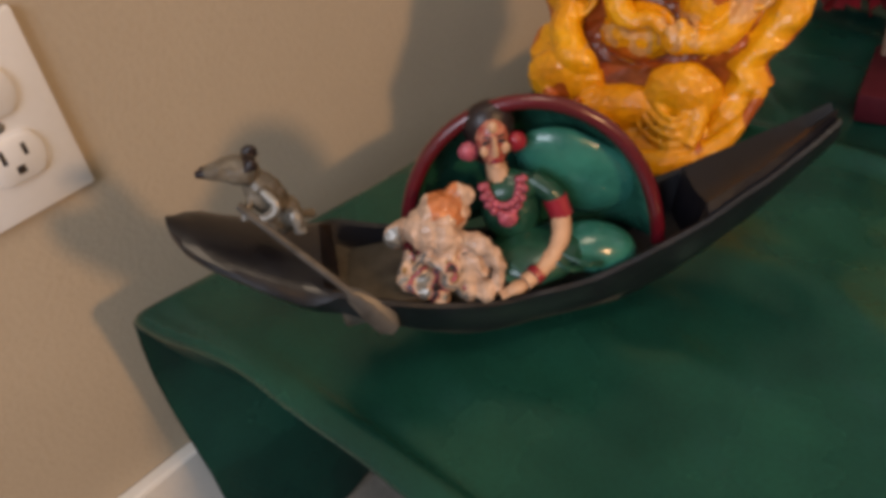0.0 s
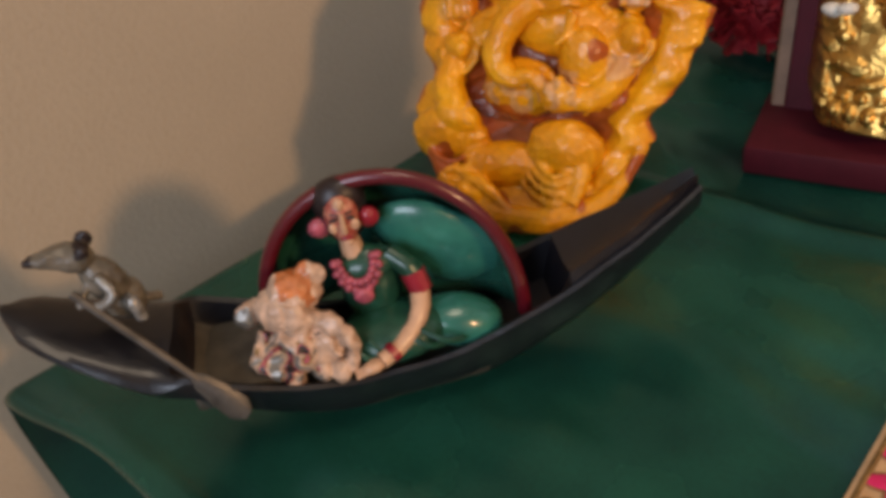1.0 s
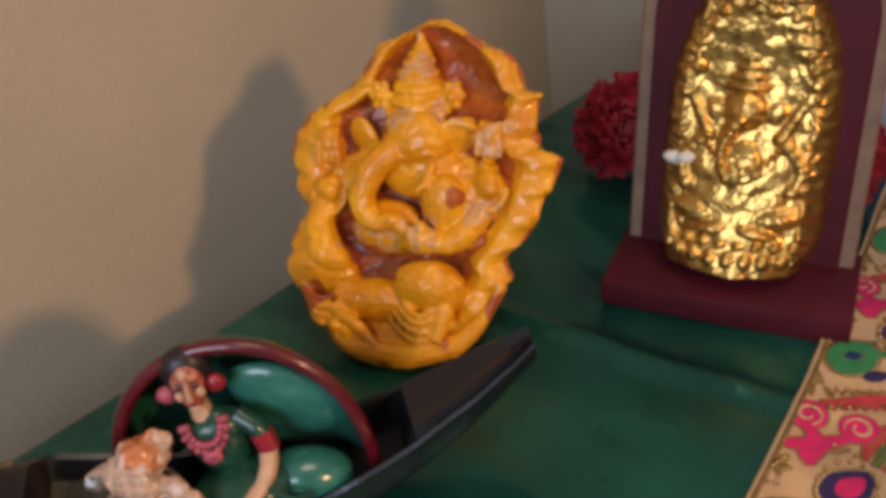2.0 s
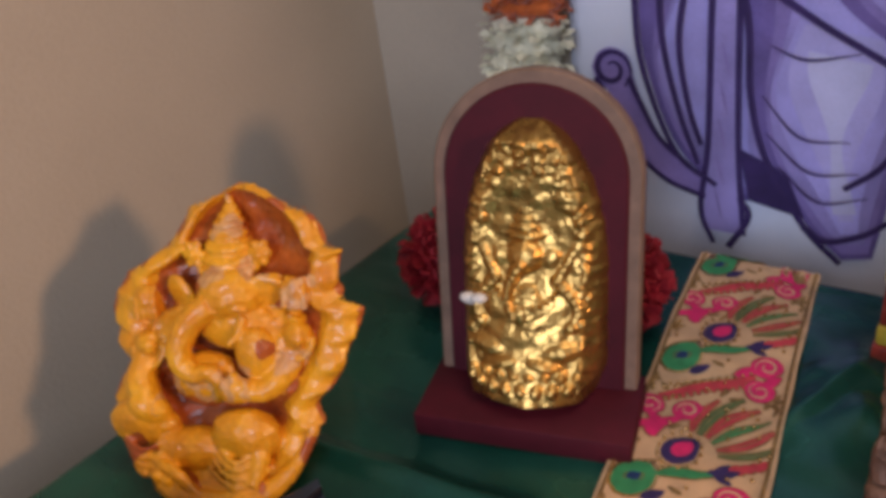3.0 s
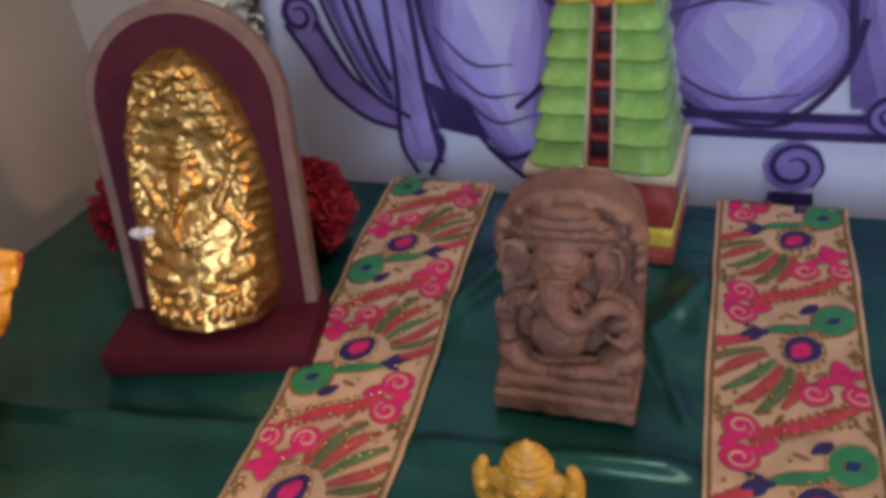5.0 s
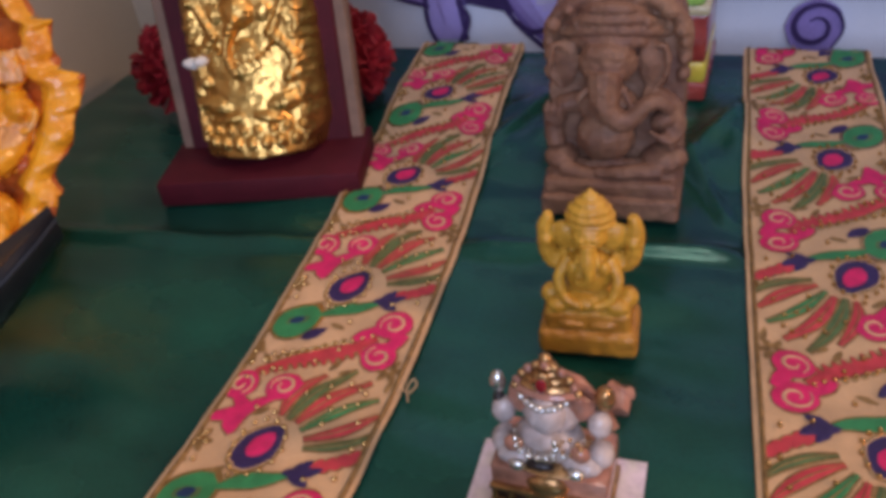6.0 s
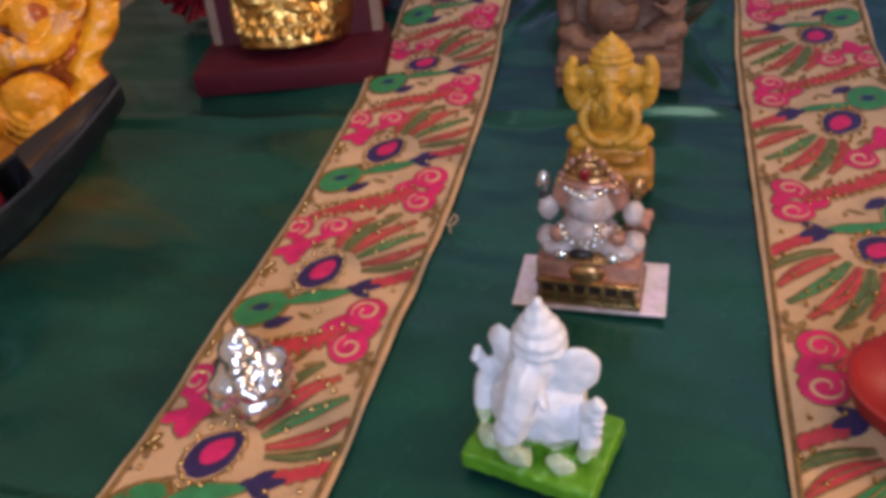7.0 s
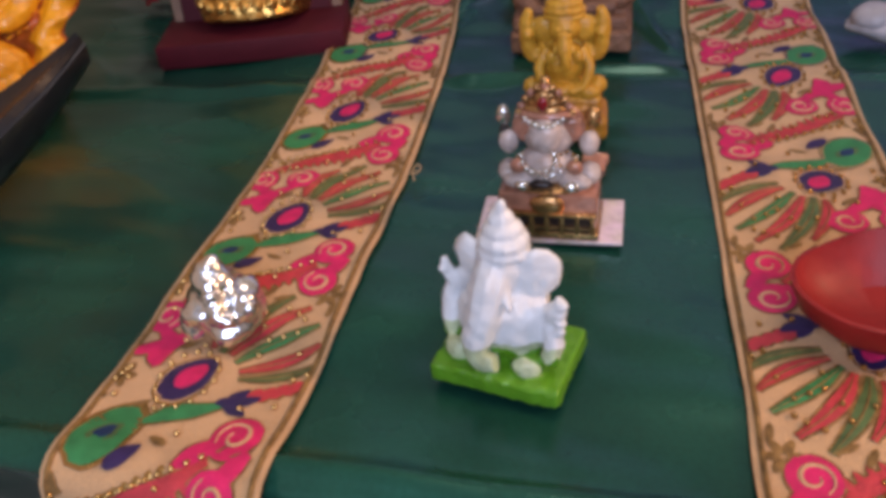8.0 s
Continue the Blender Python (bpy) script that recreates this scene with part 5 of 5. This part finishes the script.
    ell(bm, (-0.006, -0.0008, 0.0893), (0.0030, 0.0012, 0.0013), mat=4, seg=8)
    ell(bm, (-0.006, 0.0006, 0.0862), (0.0028, 0.0018, 0.0018), mat=0, seg=8)
    ell(bm, (-0.006, -0.0002, 0.1068), (0.0024, 0.0016, 0.0030), mat=0, seg=8)
    tube(bm, [(-0.006, 0.008, 0.088), (-0.005, 0.005, 0.076)], [0.0042, 0.0056], 0, 10)
    # two necklaces and a pendant
    for reach, drop, size in ((0.0078, 0.010, 0.0019), (0.0098, 0.015, 0.0022)):
        for k in range(11):
            a = math.pi * k / 10
            ell(bm, (-0.005 + reach * math.cos(a), -0.003 - 0.004 * math.sin(a), 0.0785 - drop * math.sin(a)), size, mat=5, seg=8)
    ell(bm, (-0.005, -0.0085, 0.0615), (0.0046, 0.0026, 0.0044), mat=5)
    # one sleeve, arm band, bare forearm and hand
    tube(bm, smooth_line([(0.0095, 0.003, 0.0735), (0.0165, -0.002, 0.068), (0.0195, -0.005, 0.0625)], 4), [0.0052] * 9, 2, 10)
    tube(bm, [(0.0185, -0.004, 0.0655), (0.0205, -0.0075, 0.0565)], [0.0060, 0.0056], 4, 10)
    tube(bm, smooth_line([(0.0203, -0.007, 0.0575), (0.0165, -0.017, 0.0490), (0.006, -0.026, 0.0430), (-0.004, -0.031, 0.0410)], 5), [0.0046] * 6 + [0.0040] * 10, 0, 10)
    ell(bm, (-0.008, -0.032, 0.0400), (0.0060, 0.0038, 0.0028), (0, 0, 20), 0, 10)
    for k in range(3):
        tube(bm, [(-0.010, -0.031 - 0.0018 * k, 0.040), (-0.0165, -0.032 - 0.0018 * k, 0.0385)], [0.0014, 0.0010], 0, 6)
    tube(bm, [(0.000, -0.0295, 0.0420), (0.003, -0.028, 0.0428)], 0.0048, 4, 10)
    roughen(bm, 0.0004, 220)
    part("seated_figure", bm, ["skin", "face_red", "sari", "hair", "sari_red", "sari_pink"], o, "painted seated figure in green drapery")

    # the small round-eared figure in its lap
    bm = bmesh.new()
    ell(bm, (-0.038, -0.008, 0.047), (0.015, 0.013, 0.014), mat=2)
    ell(bm, (-0.041, -0.010, 0.067), (0.0125, 0.011, 0.0115), (0, -12, 0), 0)
    ell(bm, (-0.034, -0.008, 0.074), (0.0125, 0.010, 0.0085), (0, 25, 0), 1)
    ell(bm, (-0.056, -0.005, 0.064), (0.0085, 0.0035, 0.0068), (0, -15, 20), 0)
    ell(bm, (-0.026, -0.006, 0.079), (0.0078, 0.0040, 0.0066), (0, 20, -10), 0)
    ell(bm, (-0.058, -0.006, 0.061), (0.0050, 0.0028, 0.0040), (0, -15, 20), 2)
    ell(bm, (-0.035, -0.017, 0.063), (0.0075, 0.0070, 0.0115), (0, -14, 0), 0)
    tube(bm, smooth_line([(-0.030, -0.016, 0.063), (-0.020, -0.022, 0.060), (-0.0145, -0.026, 0.050), (-0.0175, -0.029, 0.039)], 5), [0.0044] * 6 + [0.0038] * 5 + [0.0030] * 5, 0, 10)
    ell(bm, (-0.029, -0.020, 0.047), (0.0125, 0.0080, 0.0110), mat=2)
    for x0 in (-0.036, -0.027):
        tube(bm, smooth_line([(x0, -0.022, 0.058), (x0 + 0.003, -0.026, 0.051), (x0 + 0.006, -0.027, 0.047)], 3), [0.0028] * 4 + [0.0016] * 3, 0, 8)
    for k in (-1, 1):
        ell(bm, (-0.036 + 0.006 * k, -0.021, 0.0655), (0.0016, 0.0012, 0.0012), mat=0, seg=8)
    for k, (x, y, z) in enumerate(((-0.050, -0.016, 0.048), (-0.044, -0.021, 0.044), (-0.036, -0.024, 0.046), (-0.052, -0.014, 0.042), (-0.030, -0.026, 0.040), (-0.044, -0.024, 0.038), (-0.022, -0.029, 0.039))):
        ell(bm, (x, y, z), (0.0062, 0.0056, 0.0052), (0, 20 * k, 0), (0, 2, 3, 4, 0, 3, 0)[k], 10)
    tube(bm, smooth_line([(-0.052, -0.010, 0.055), (-0.058, -0.018, 0.046), (-0.048, -0.025, 0.042)], 4), 0.0040, 0, 8)
    tube(bm, smooth_line([(-0.046, -0.018, 0.058), (-0.038, -0.024, 0.054), (-0.034, -0.026, 0.046)], 4), 0.0034, 2, 8)
    bm = fused(bm, 0.0007, 1)

    def dress(c, n):
        if c.z > 0.058:
            return 1 if c.z > 0.070 and -0.040 < c.x < -0.026 and c.y > -0.017 else (2 if c.x < -0.056 and c.y < -0.007 else 0)
        q = noise.noise(c * 190)
        return 0 if c.x > -0.031 and c.y < -0.022 else (2 if q > 0.15 else (0 if q > -0.10 else (3 if q > -0.22 else (4 if q > -0.32 else 5))))

    paint(bm, dress)
    roughen(bm, 0.0014, 210)
    part("lap_figure", bm, ["peach", "orange_p", "silvergrey", "trim_gold", "sari_pink", "hair"], o, "small peach and orange round-eared figure")
    return o


boat()


# ---- glazed temple tower ----
def tower():
    o = thing("temple_tower", "glazed ceramic temple tower with green tiers and yellow top", "tower", pose(0.083, 0.250, T + 0.003, 0, 0, -2))
    bm = bmesh.new()
    box(bm, (-0.055, 0, 0), (0.055, 0.085, 0.014), bevel=0.002)
    box(bm, (-0.053, 0.002, 0.030), (0.053, 0.083, 0.066), bevel=0.002)
    part("plinth", bm, "t_red", o, "red glazed plinth")
    bm = bmesh.new()
    box(bm, (-0.054, 0.001, 0.014), (0.054, 0.084, 0.030), bevel=0.003)
    part("plinth_band", bm, "t_yellow", o, "yellow glazed band")
    bm = bmesh.new()
    box(bm, (-0.0545, 0.0, 0.066), (0.0545, 0.085, 0.073), bevel=0.002)
    part("ledge", bm, "t_cream", o, "cream glazed ledge")
    bm = bmesh.new()
    loft(bm, [[(-0.011 * a, 0.012 + b, z), (0.011 * a, 0.012 + b, z), (0.011 * a, 0.06, z), (-0.011 * a, 0.06, z)] for a, b, z in ((1, 0, 0.073), (0.85, 0.012, 0.13), (0.7, 0.020, 0.187), (1.3, 0.020, 0.215))])
    part("centre_strip", bm, "t_red", o)
    for k in range(6):
        z = 0.079 + 0.0185 * k
        bm = bmesh.new()
        y = 0.0105 + 0.00018 * (z - 0.073) * 1000
        box(bm, (-0.0065 + 0.0004 * k, y - 0.0012, z), (0.0065 - 0.0004 * k, y + 0.004, z + 0.0115), bevel=0.001)
        part("niche", bm, "t_dark", o)
    for side in (-1, 1):
        for k in range(6):
            f0, f1 = k / 6, (k + 1) / 6
            bm = bmesh.new()
            rings = []
            for f, bulge in ((f0, 0.0012), (f0 + 0.02, 0.0022), ((f0 + f1) / 2, 0.0006), (f1 - 0.03, -0.0008), (f1, -0.0002)):
                z = 0.073 + 0.114 * f
                inner, outer = 0.0100 - 0.002 * f, 0.0485 - 0.0145 * f + bulge
                y0, y1 = 0.005 + 0.021 * f - bulge * 2.0, 0.078 - 0.016 * f + bulge
                rings.append([(side * inner, y0, z), (side * (inner + outer) / 2, y0 - 0.0022, z), (side * (outer - 0.004), y0, z), (side * outer, y0 + 0.005, z), (side * outer, y1, z), (side * inner, y1, z)])
            loft(bm, rings)
            part("roof_tier", bm, "t_green", o)
        bm = bmesh.new()
        tube(bm, [(side * 0.0092, 0.0025, 0.073), (side * 0.0085, 0.012, 0.130), (side * 0.0072, 0.0235, 0.187)], 0.0016, n=8)
        part("edge_moulding", bm, "t_cream", o, "cream glazed edge")
    for k in range(6):
        bm = bmesh.new()
        z = 0.0755 + 0.0185 * k
        y = 0.0095 + 0.18 * (z - 0.073)
        box(bm, (-0.0085 + 0.0003 * k, y - 0.003, z - 0.0022), (0.0085 - 0.0003 * k, y + 0.004, z + 0.0022), bevel=0.001)
        part("cross_bar", bm, "t_red", o)
    bm = bmesh.new()
    loft(bm, [[(x * a, 0.045 + (y - 0.045) * b, z) for x, y in ((-0.034, 0.024), (-0.024, 0.019), (-0.010, 0.020), (0.010, 0.020), (0.024, 0.019), (0.034, 0.024), (0.036, 0.062), (-0.036, 0.062))] for a, b, z in ((0.96, 1, 0.186), (1.0, 1.02, 0.192), (0.96, 0.95, 0.202), (0.93, 0.9, 0.214), (0.95, 0.9, 0.224), (0.9, 0.8, 0.230))])
    for side in (-1, 1):
        for dx, h in ((0.0, 0.0), (-0.012, -0.006)):
            tube(bm, smooth_line([(side * (0.022 + dx), 0.040, 0.196), (side * (0.030 + dx), 0.032, 0.212), (side * (0.047 + dx), 0.030, 0.237 + h)], 5), [0.012] * 5 + [0.010, 0.008, 0.007, 0.005, 0.004, 0.002], 0, 10)
    bm = fused(bm, 0.0011, 2)
    roughen(bm, 0.0010, 90)
    paint(bm, lambda c, n: 1 if abs(c.x) < 0.020 + 0.5 * (c.z - 0.222) + 0.004 * noise.noise(c * 90) and c.z > 0.214 + 0.004 * noise.noise(c * 60) else 0)
    part("top_storey", bm, ["t_yellow", "t_orange"], o, "yellow and orange glazed top storey")
    bm = bmesh.new()
    ell(bm, (0, 0.034, 0.232), (0.028, 0.018, 0.012))
    for k in range(5):
        ell(bm, (-0.024 + 0.012 * k, 0.026, 0.240), (0.0065, 0.006, 0.010))
        tube(bm, [(-0.024 + 0.012 * k, 0.028, 0.240), (-0.026 + 0.013 * k, 0.028, 0.254), (-0.026 + 0.013 * k, 0.028, 0.264)], [0.006, 0.0045, 0.001], 0, 8)
    tube(bm, [(0, 0.020, 0.188), (0, 0.018, 0.206), (0, 0.022, 0.226)], [0.008, 0.0095, 0.013], 0, 10)
    bm = fused(bm, 0.0010, 2)
    roughen(bm, 0.0015, 110)
    part("crest", bm, "t_orange", o, "red-orange glazed crest")
    bm = bmesh.new()
    ell(bm, (0, 0.0095, 0.206), (0.0034, 0.003, 0.006))
    part("door_niche", bm, "t_dark", o)
    return o


tower()


# ---- the hanging printed cloth ----
def backdrop():
    o = thing("printed_backdrop", "pale hanging cloth printed with a purple draped form", "wall hanging")
    Y = 0.462
    bm = bmesh.new()
    nx, nz = 90, 60

    def wave(x, z):
        return 0.0016 * math.sin(x * 19 + 2 * z) + 0.0022 * noise.noise(Vector((x * 5, z * 3, 8)))

    rows = [[bm.verts.new((-0.292 + 1.10 * i / nx, Y + wave(-0.292 + 1.10 * i / nx, 0.06 + 0.9 * j / nz), 0.06 + 0.9 * j / nz)) for i in range(nx + 1)] for j in range(nz + 1)]
    for a, b in zip(rows, rows[1:]):
        for k in range(nx):
            bm.faces.new((a[k], a[k + 1], b[k + 1], b[k]))
    cloth = part("cloth", bm, "sheet", o)
    sol = cloth.modifiers.new("thickness", "SOLIDIFY")
    sol.thickness, sol.offset = 0.0012, 1
    level = [0]

    def strips(name, mat, rails):
        level[0] += 1
        bm = bmesh.new()
        d = 0.0011 + 0.00022 * level[0]
        prev = None
        for a, b in rails:
            row = [bm.verts.new((a[0] + (b[0] - a[0]) * f, Y - d + wave(a[0] + (b[0] - a[0]) * f, a[1] + (b[1] - a[1]) * f), a[1] + (b[1] - a[1]) * f)) for f in [q / 8 for q in range(9)]]
            if prev:
                for k in range(8):
                    bm.faces.new((prev[k], prev[k + 1], row[k + 1], row[k]))
            prev = row
        part(name, bm, mat, o)

    def patch(mat, left, right, k=5):
        a, b = smooth_line([(*p, 0) for p in left], k), smooth_line([(*p, 0) for p in right], k)
        strips("printed_shape", mat, [((p.x, p.y), (q.x, q.y)) for p, q in zip(a, b)])

    def shaded(left, right, tones=("p_deep", "p_mid", "p_blend", "p_light", "p_soft", "p_pale")):
        """A rounded fold of printed cloth: dark at its outline, paler towards its middle."""
        a, b = smooth_line([(*p, 0) for p in left], 7), smooth_line([(*p, 0) for p in right], 7)
        n = len(a) - 1
        for q, mat in enumerate(tones):
            m0, m1 = int(n * 0.055 * q), n - int(n * 0.05 * q)
            rails = []
            for k in range(m0, m1 + 1):
                f = (k - m0) / max(1, m1 - m0)
                cut = 0.075 * q * (1 + 0.35 * math.sin(5 * f + q)) + 0.10 * min(1, q) * (1 - math.sin(math.pi * f))
                rails.append(tuple((a[k].x + (b[k].x - a[k].x) * g, a[k].y + (b[k].y - a[k].y) * g) for g in (cut, 1 - 0.8 * cut)))
            strips("printed_shape", mat, rails)

    def line(pts, w=0.0032, mat="p_dark", taper=False):
        strips("printed_line", mat, stroke(pts, w, w * 0.8, 6, taper))

    # robe at the left, knee, lap and the far thigh
    shaded([(-0.220, 0.560), (-0.222, 0.450), (-0.212, 0.390), (-0.180, 0.318), (-0.125, 0.272)], [(-0.060, 0.560), (-0.085, 0.450), (-0.100, 0.390), (-0.090, 0.330), (-0.070, 0.282)], ("p_deep", "p_mid", "p_blend", "p_light"))
    shaded([(-0.150, 0.560), (-0.122, 0.455), (-0.115, 0.385), (-0.098, 0.325), (-0.060, 0.262), (-0.025, 0.228)], [(0.060, 0.560), (0.020, 0.430), (0.012, 0.380), (0.008, 0.330), (0.004, 0.275), (0.000, 0.235)])
    shaded([(-0.110, 0.560), (-0.060, 0.475), (0.0, 0.425)], [(0.30, 0.560), (0.20, 0.475), (0.10, 0.425)], ("p_deep", "p_mid", "p_blend", "p_light"))
    shaded([(0.105, 0.425), (0.098, 0.380), (0.110, 0.335), (0.150, 0.300)], [(0.235, 0.440), (0.262, 0.395), (0.250, 0.345), (0.205, 0.302)])
    shaded([(0.240, 0.560), (0.246, 0.450), (0.252, 0.380), (0.262, 0.315)], [(0.480, 0.560), (0.455, 0.450), (0.420, 0.370), (0.380, 0.310)], ("p_deep", "p_mid", "p_blend", "p_light"))
    # bench bar and its pale bead row
    patch("p_dark", [(0.110, 0.310), (0.111, 0.284)], [(0.48, 0.310), (0.48, 0.284)])
    patch("p_mid", [(0.112, 0.301), (0.113, 0.293)], [(0.47, 0.301), (0.47, 0.293)])
    patch("p_dark", [(-0.122, 0.330), (-0.110, 0.278)], [(-0.078, 0.310), (-0.060, 0.268)])
    # bench scrolls
    curls = []
    for cx, cz, r, turn in ((-0.246, 0.394, 0.021, 1), (0.223, 0.258, 0.026, 1), (0.292, 0.312, 0.020, -1)):
        patch("p_mid", [(cx - r, cz), (cx - 0.7 * r, cz + 0.7 * r), (cx, cz + r), (cx + 0.7 * r, cz + 0.7 * r), (cx + r, cz)], [(cx - r, cz - 0.01 * r), (cx - 0.7 * r, cz - 0.7 * r), (cx, cz - r), (cx + 0.7 * r, cz - 0.7 * r), (cx + r, cz - 0.01 * r)])
        curls.append(spiral((cx, cz), r, radians(-50), 1.5 * turn, 0.0030))
    patch("p_mid", [(-0.252, 0.376), (-0.240, 0.350), (-0.224, 0.318), (-0.190, 0.288), (-0.150, 0.276)], [(-0.228, 0.400), (-0.216, 0.365), (-0.196, 0.330), (-0.166, 0.306), (-0.140, 0.296)])
    patch("p_dark", [(0.205, 0.232), (0.200, 0.200)], [(0.242, 0.232), (0.246, 0.200)])
    # hanging sash
    patch("p_blend", [(-0.152, 0.560), (-0.152, 0.450), (-0.150, 0.330), (-0.152, 0.240)], [(-0.130, 0.560), (-0.128, 0.450), (-0.122, 0.330), (-0.112, 0.240)])
    # drawn lines
    for curl in curls:
        strips("printed_line", "p_dark", curl)
    for pts in (((-0.152, 0.560), (-0.152, 0.450), (-0.150, 0.330), (-0.154, 0.262), (-0.140, 0.226)), ((-0.130, 0.560), (-0.128, 0.450), (-0.122, 0.330), (-0.112, 0.240)),
                ((-0.222, 0.560), (-0.222, 0.450), (-0.212, 0.390), (-0.180, 0.318), (-0.140, 0.290)), ((-0.150, 0.560), (-0.122, 0.455), (-0.115, 0.385), (-0.098, 0.325), (-0.060, 0.262), (-0.025, 0.228)),
                ((-0.262, 0.385), (-0.242, 0.350), (-0.226, 0.318), (-0.190, 0.288), (-0.150, 0.276)), ((-0.228, 0.388), (-0.214, 0.360), (-0.196, 0.330), (-0.166, 0.306)), ((-0.200, 0.500), (-0.196, 0.430), (-0.178, 0.360), (-0.158, 0.310)),
                ((-0.172, 0.500), (-0.180, 0.430), (-0.170, 0.370), (-0.156, 0.330)), ((-0.110, 0.480), (-0.060, 0.448), (-0.010, 0.420), (0.020, 0.400)),
                ((0.012, 0.400), (0.008, 0.360), (-0.004, 0.330), (-0.030, 0.305)), ((-0.060, 0.262), (-0.040, 0.250), (-0.010, 0.262), (0.010, 0.280)),
                ((0.105, 0.425), (0.098, 0.380), (0.110, 0.335), (0.150, 0.305), (0.210, 0.302), (0.250, 0.345), (0.262, 0.395)), ((0.246, 0.500), (0.250, 0.420), (0.256, 0.370)),
                ((-0.125, 0.226), (-0.108, 0.262), (-0.118, 0.282)), ((0.010, 0.440), (0.090, 0.425), (0.160, 0.432), (0.220, 0.470))):
        line(pts)
    for pts in (((-0.104, 0.385), (-0.070, 0.350), (-0.030, 0.350)), ((-0.098, 0.350), (-0.060, 0.318), (-0.020, 0.322)), ((-0.085, 0.320), (-0.050, 0.290), (-0.010, 0.300)), ((-0.100, 0.430), (-0.070, 0.420), (-0.030, 0.428)),
                ((0.110, 0.350), (0.160, 0.325), (0.220, 0.330)), ((0.112, 0.400), (0.150, 0.412), (0.190, 0.408)), ((0.100, 0.450), (0.150, 0.448), (0.200, 0.462), (0.235, 0.490)), ((0.110, 0.470), (0.150, 0.470), (0.190, 0.490)),
                ((0.330, 0.460), (0.350, 0.410), (0.390, 0.380)), ((0.300, 0.440), (0.330, 0.390), (0.370, 0.350))):
        line(pts, 0.0014, "p_dark", True)
    for k in range(5):
        line([(-0.140, 0.430 - 0.035 * k), (-0.132, 0.400 - 0.035 * k)], 0.0010, "p_mid", True)
    return o


backdrop()


# ---- flower garland beside the backdrop ----
def garland():
    o = thing("flower_garland", "hanging garland of cream and orange paper flowers", "garland")
    rnd = random.Random(3)
    for j in range(24):
        z = 0.300 + 0.0195 * j
        orange = 0.445 < z < 0.520
        half = 0.042 * min(1, 0.25 + (j + 1) / 6)
        bm = bmesh.new()
        for k in range(80):
            a, rr = rnd.uniform(0, 6.28), rnd.uniform(0.35, 1.0)
            c = Vector((rr * half * math.cos(a), 0.020 * rr * math.sin(a), rnd.uniform(-0.011, 0.011)))
            d = Vector((math.cos(a), math.sin(a) - 0.4, rnd.uniform(-0.7, 0.5))).normalized()
            side = d.cross(Vector((rnd.uniform(-1, 1), 0.2, 1))).normalized()
            w, ln = rnd.uniform(0.0055, 0.0095), rnd.uniform(0.010, 0.016)
            up = side.cross(d) * 0.0016
            pts = [c, c + d * ln * 0.5 + side * w + up, c + d * ln, c + d * ln * 0.5 - side * w + up, c + d * ln * 0.5 - up]
            v = [bm.verts.new(p) for p in pts]
            for f in ((0, 1, 4), (1, 2, 4), (2, 3, 4), (3, 0, 4), (0, 3, 2, 1)):
                bm.faces.new([v[q] for q in f])
        ell(bm, (0, 0, 0), (half * 0.92, 0.019, 0.0125), seg=12)
        blossom = part("blossom", bm, "g_orange" if orange else "g_white", o, smooth=False)
        blossom.location = (-0.328 + 0.004 * math.sin(j), 0.447 - 0.006, z)
    bm = bmesh.new()
    tube(bm, [(-0.328, 0.441, 0.30), (-0.328, 0.441, 0.95)], 0.0012, n=6)
    part("string", bm, "g_white", o)
    return o


garland()
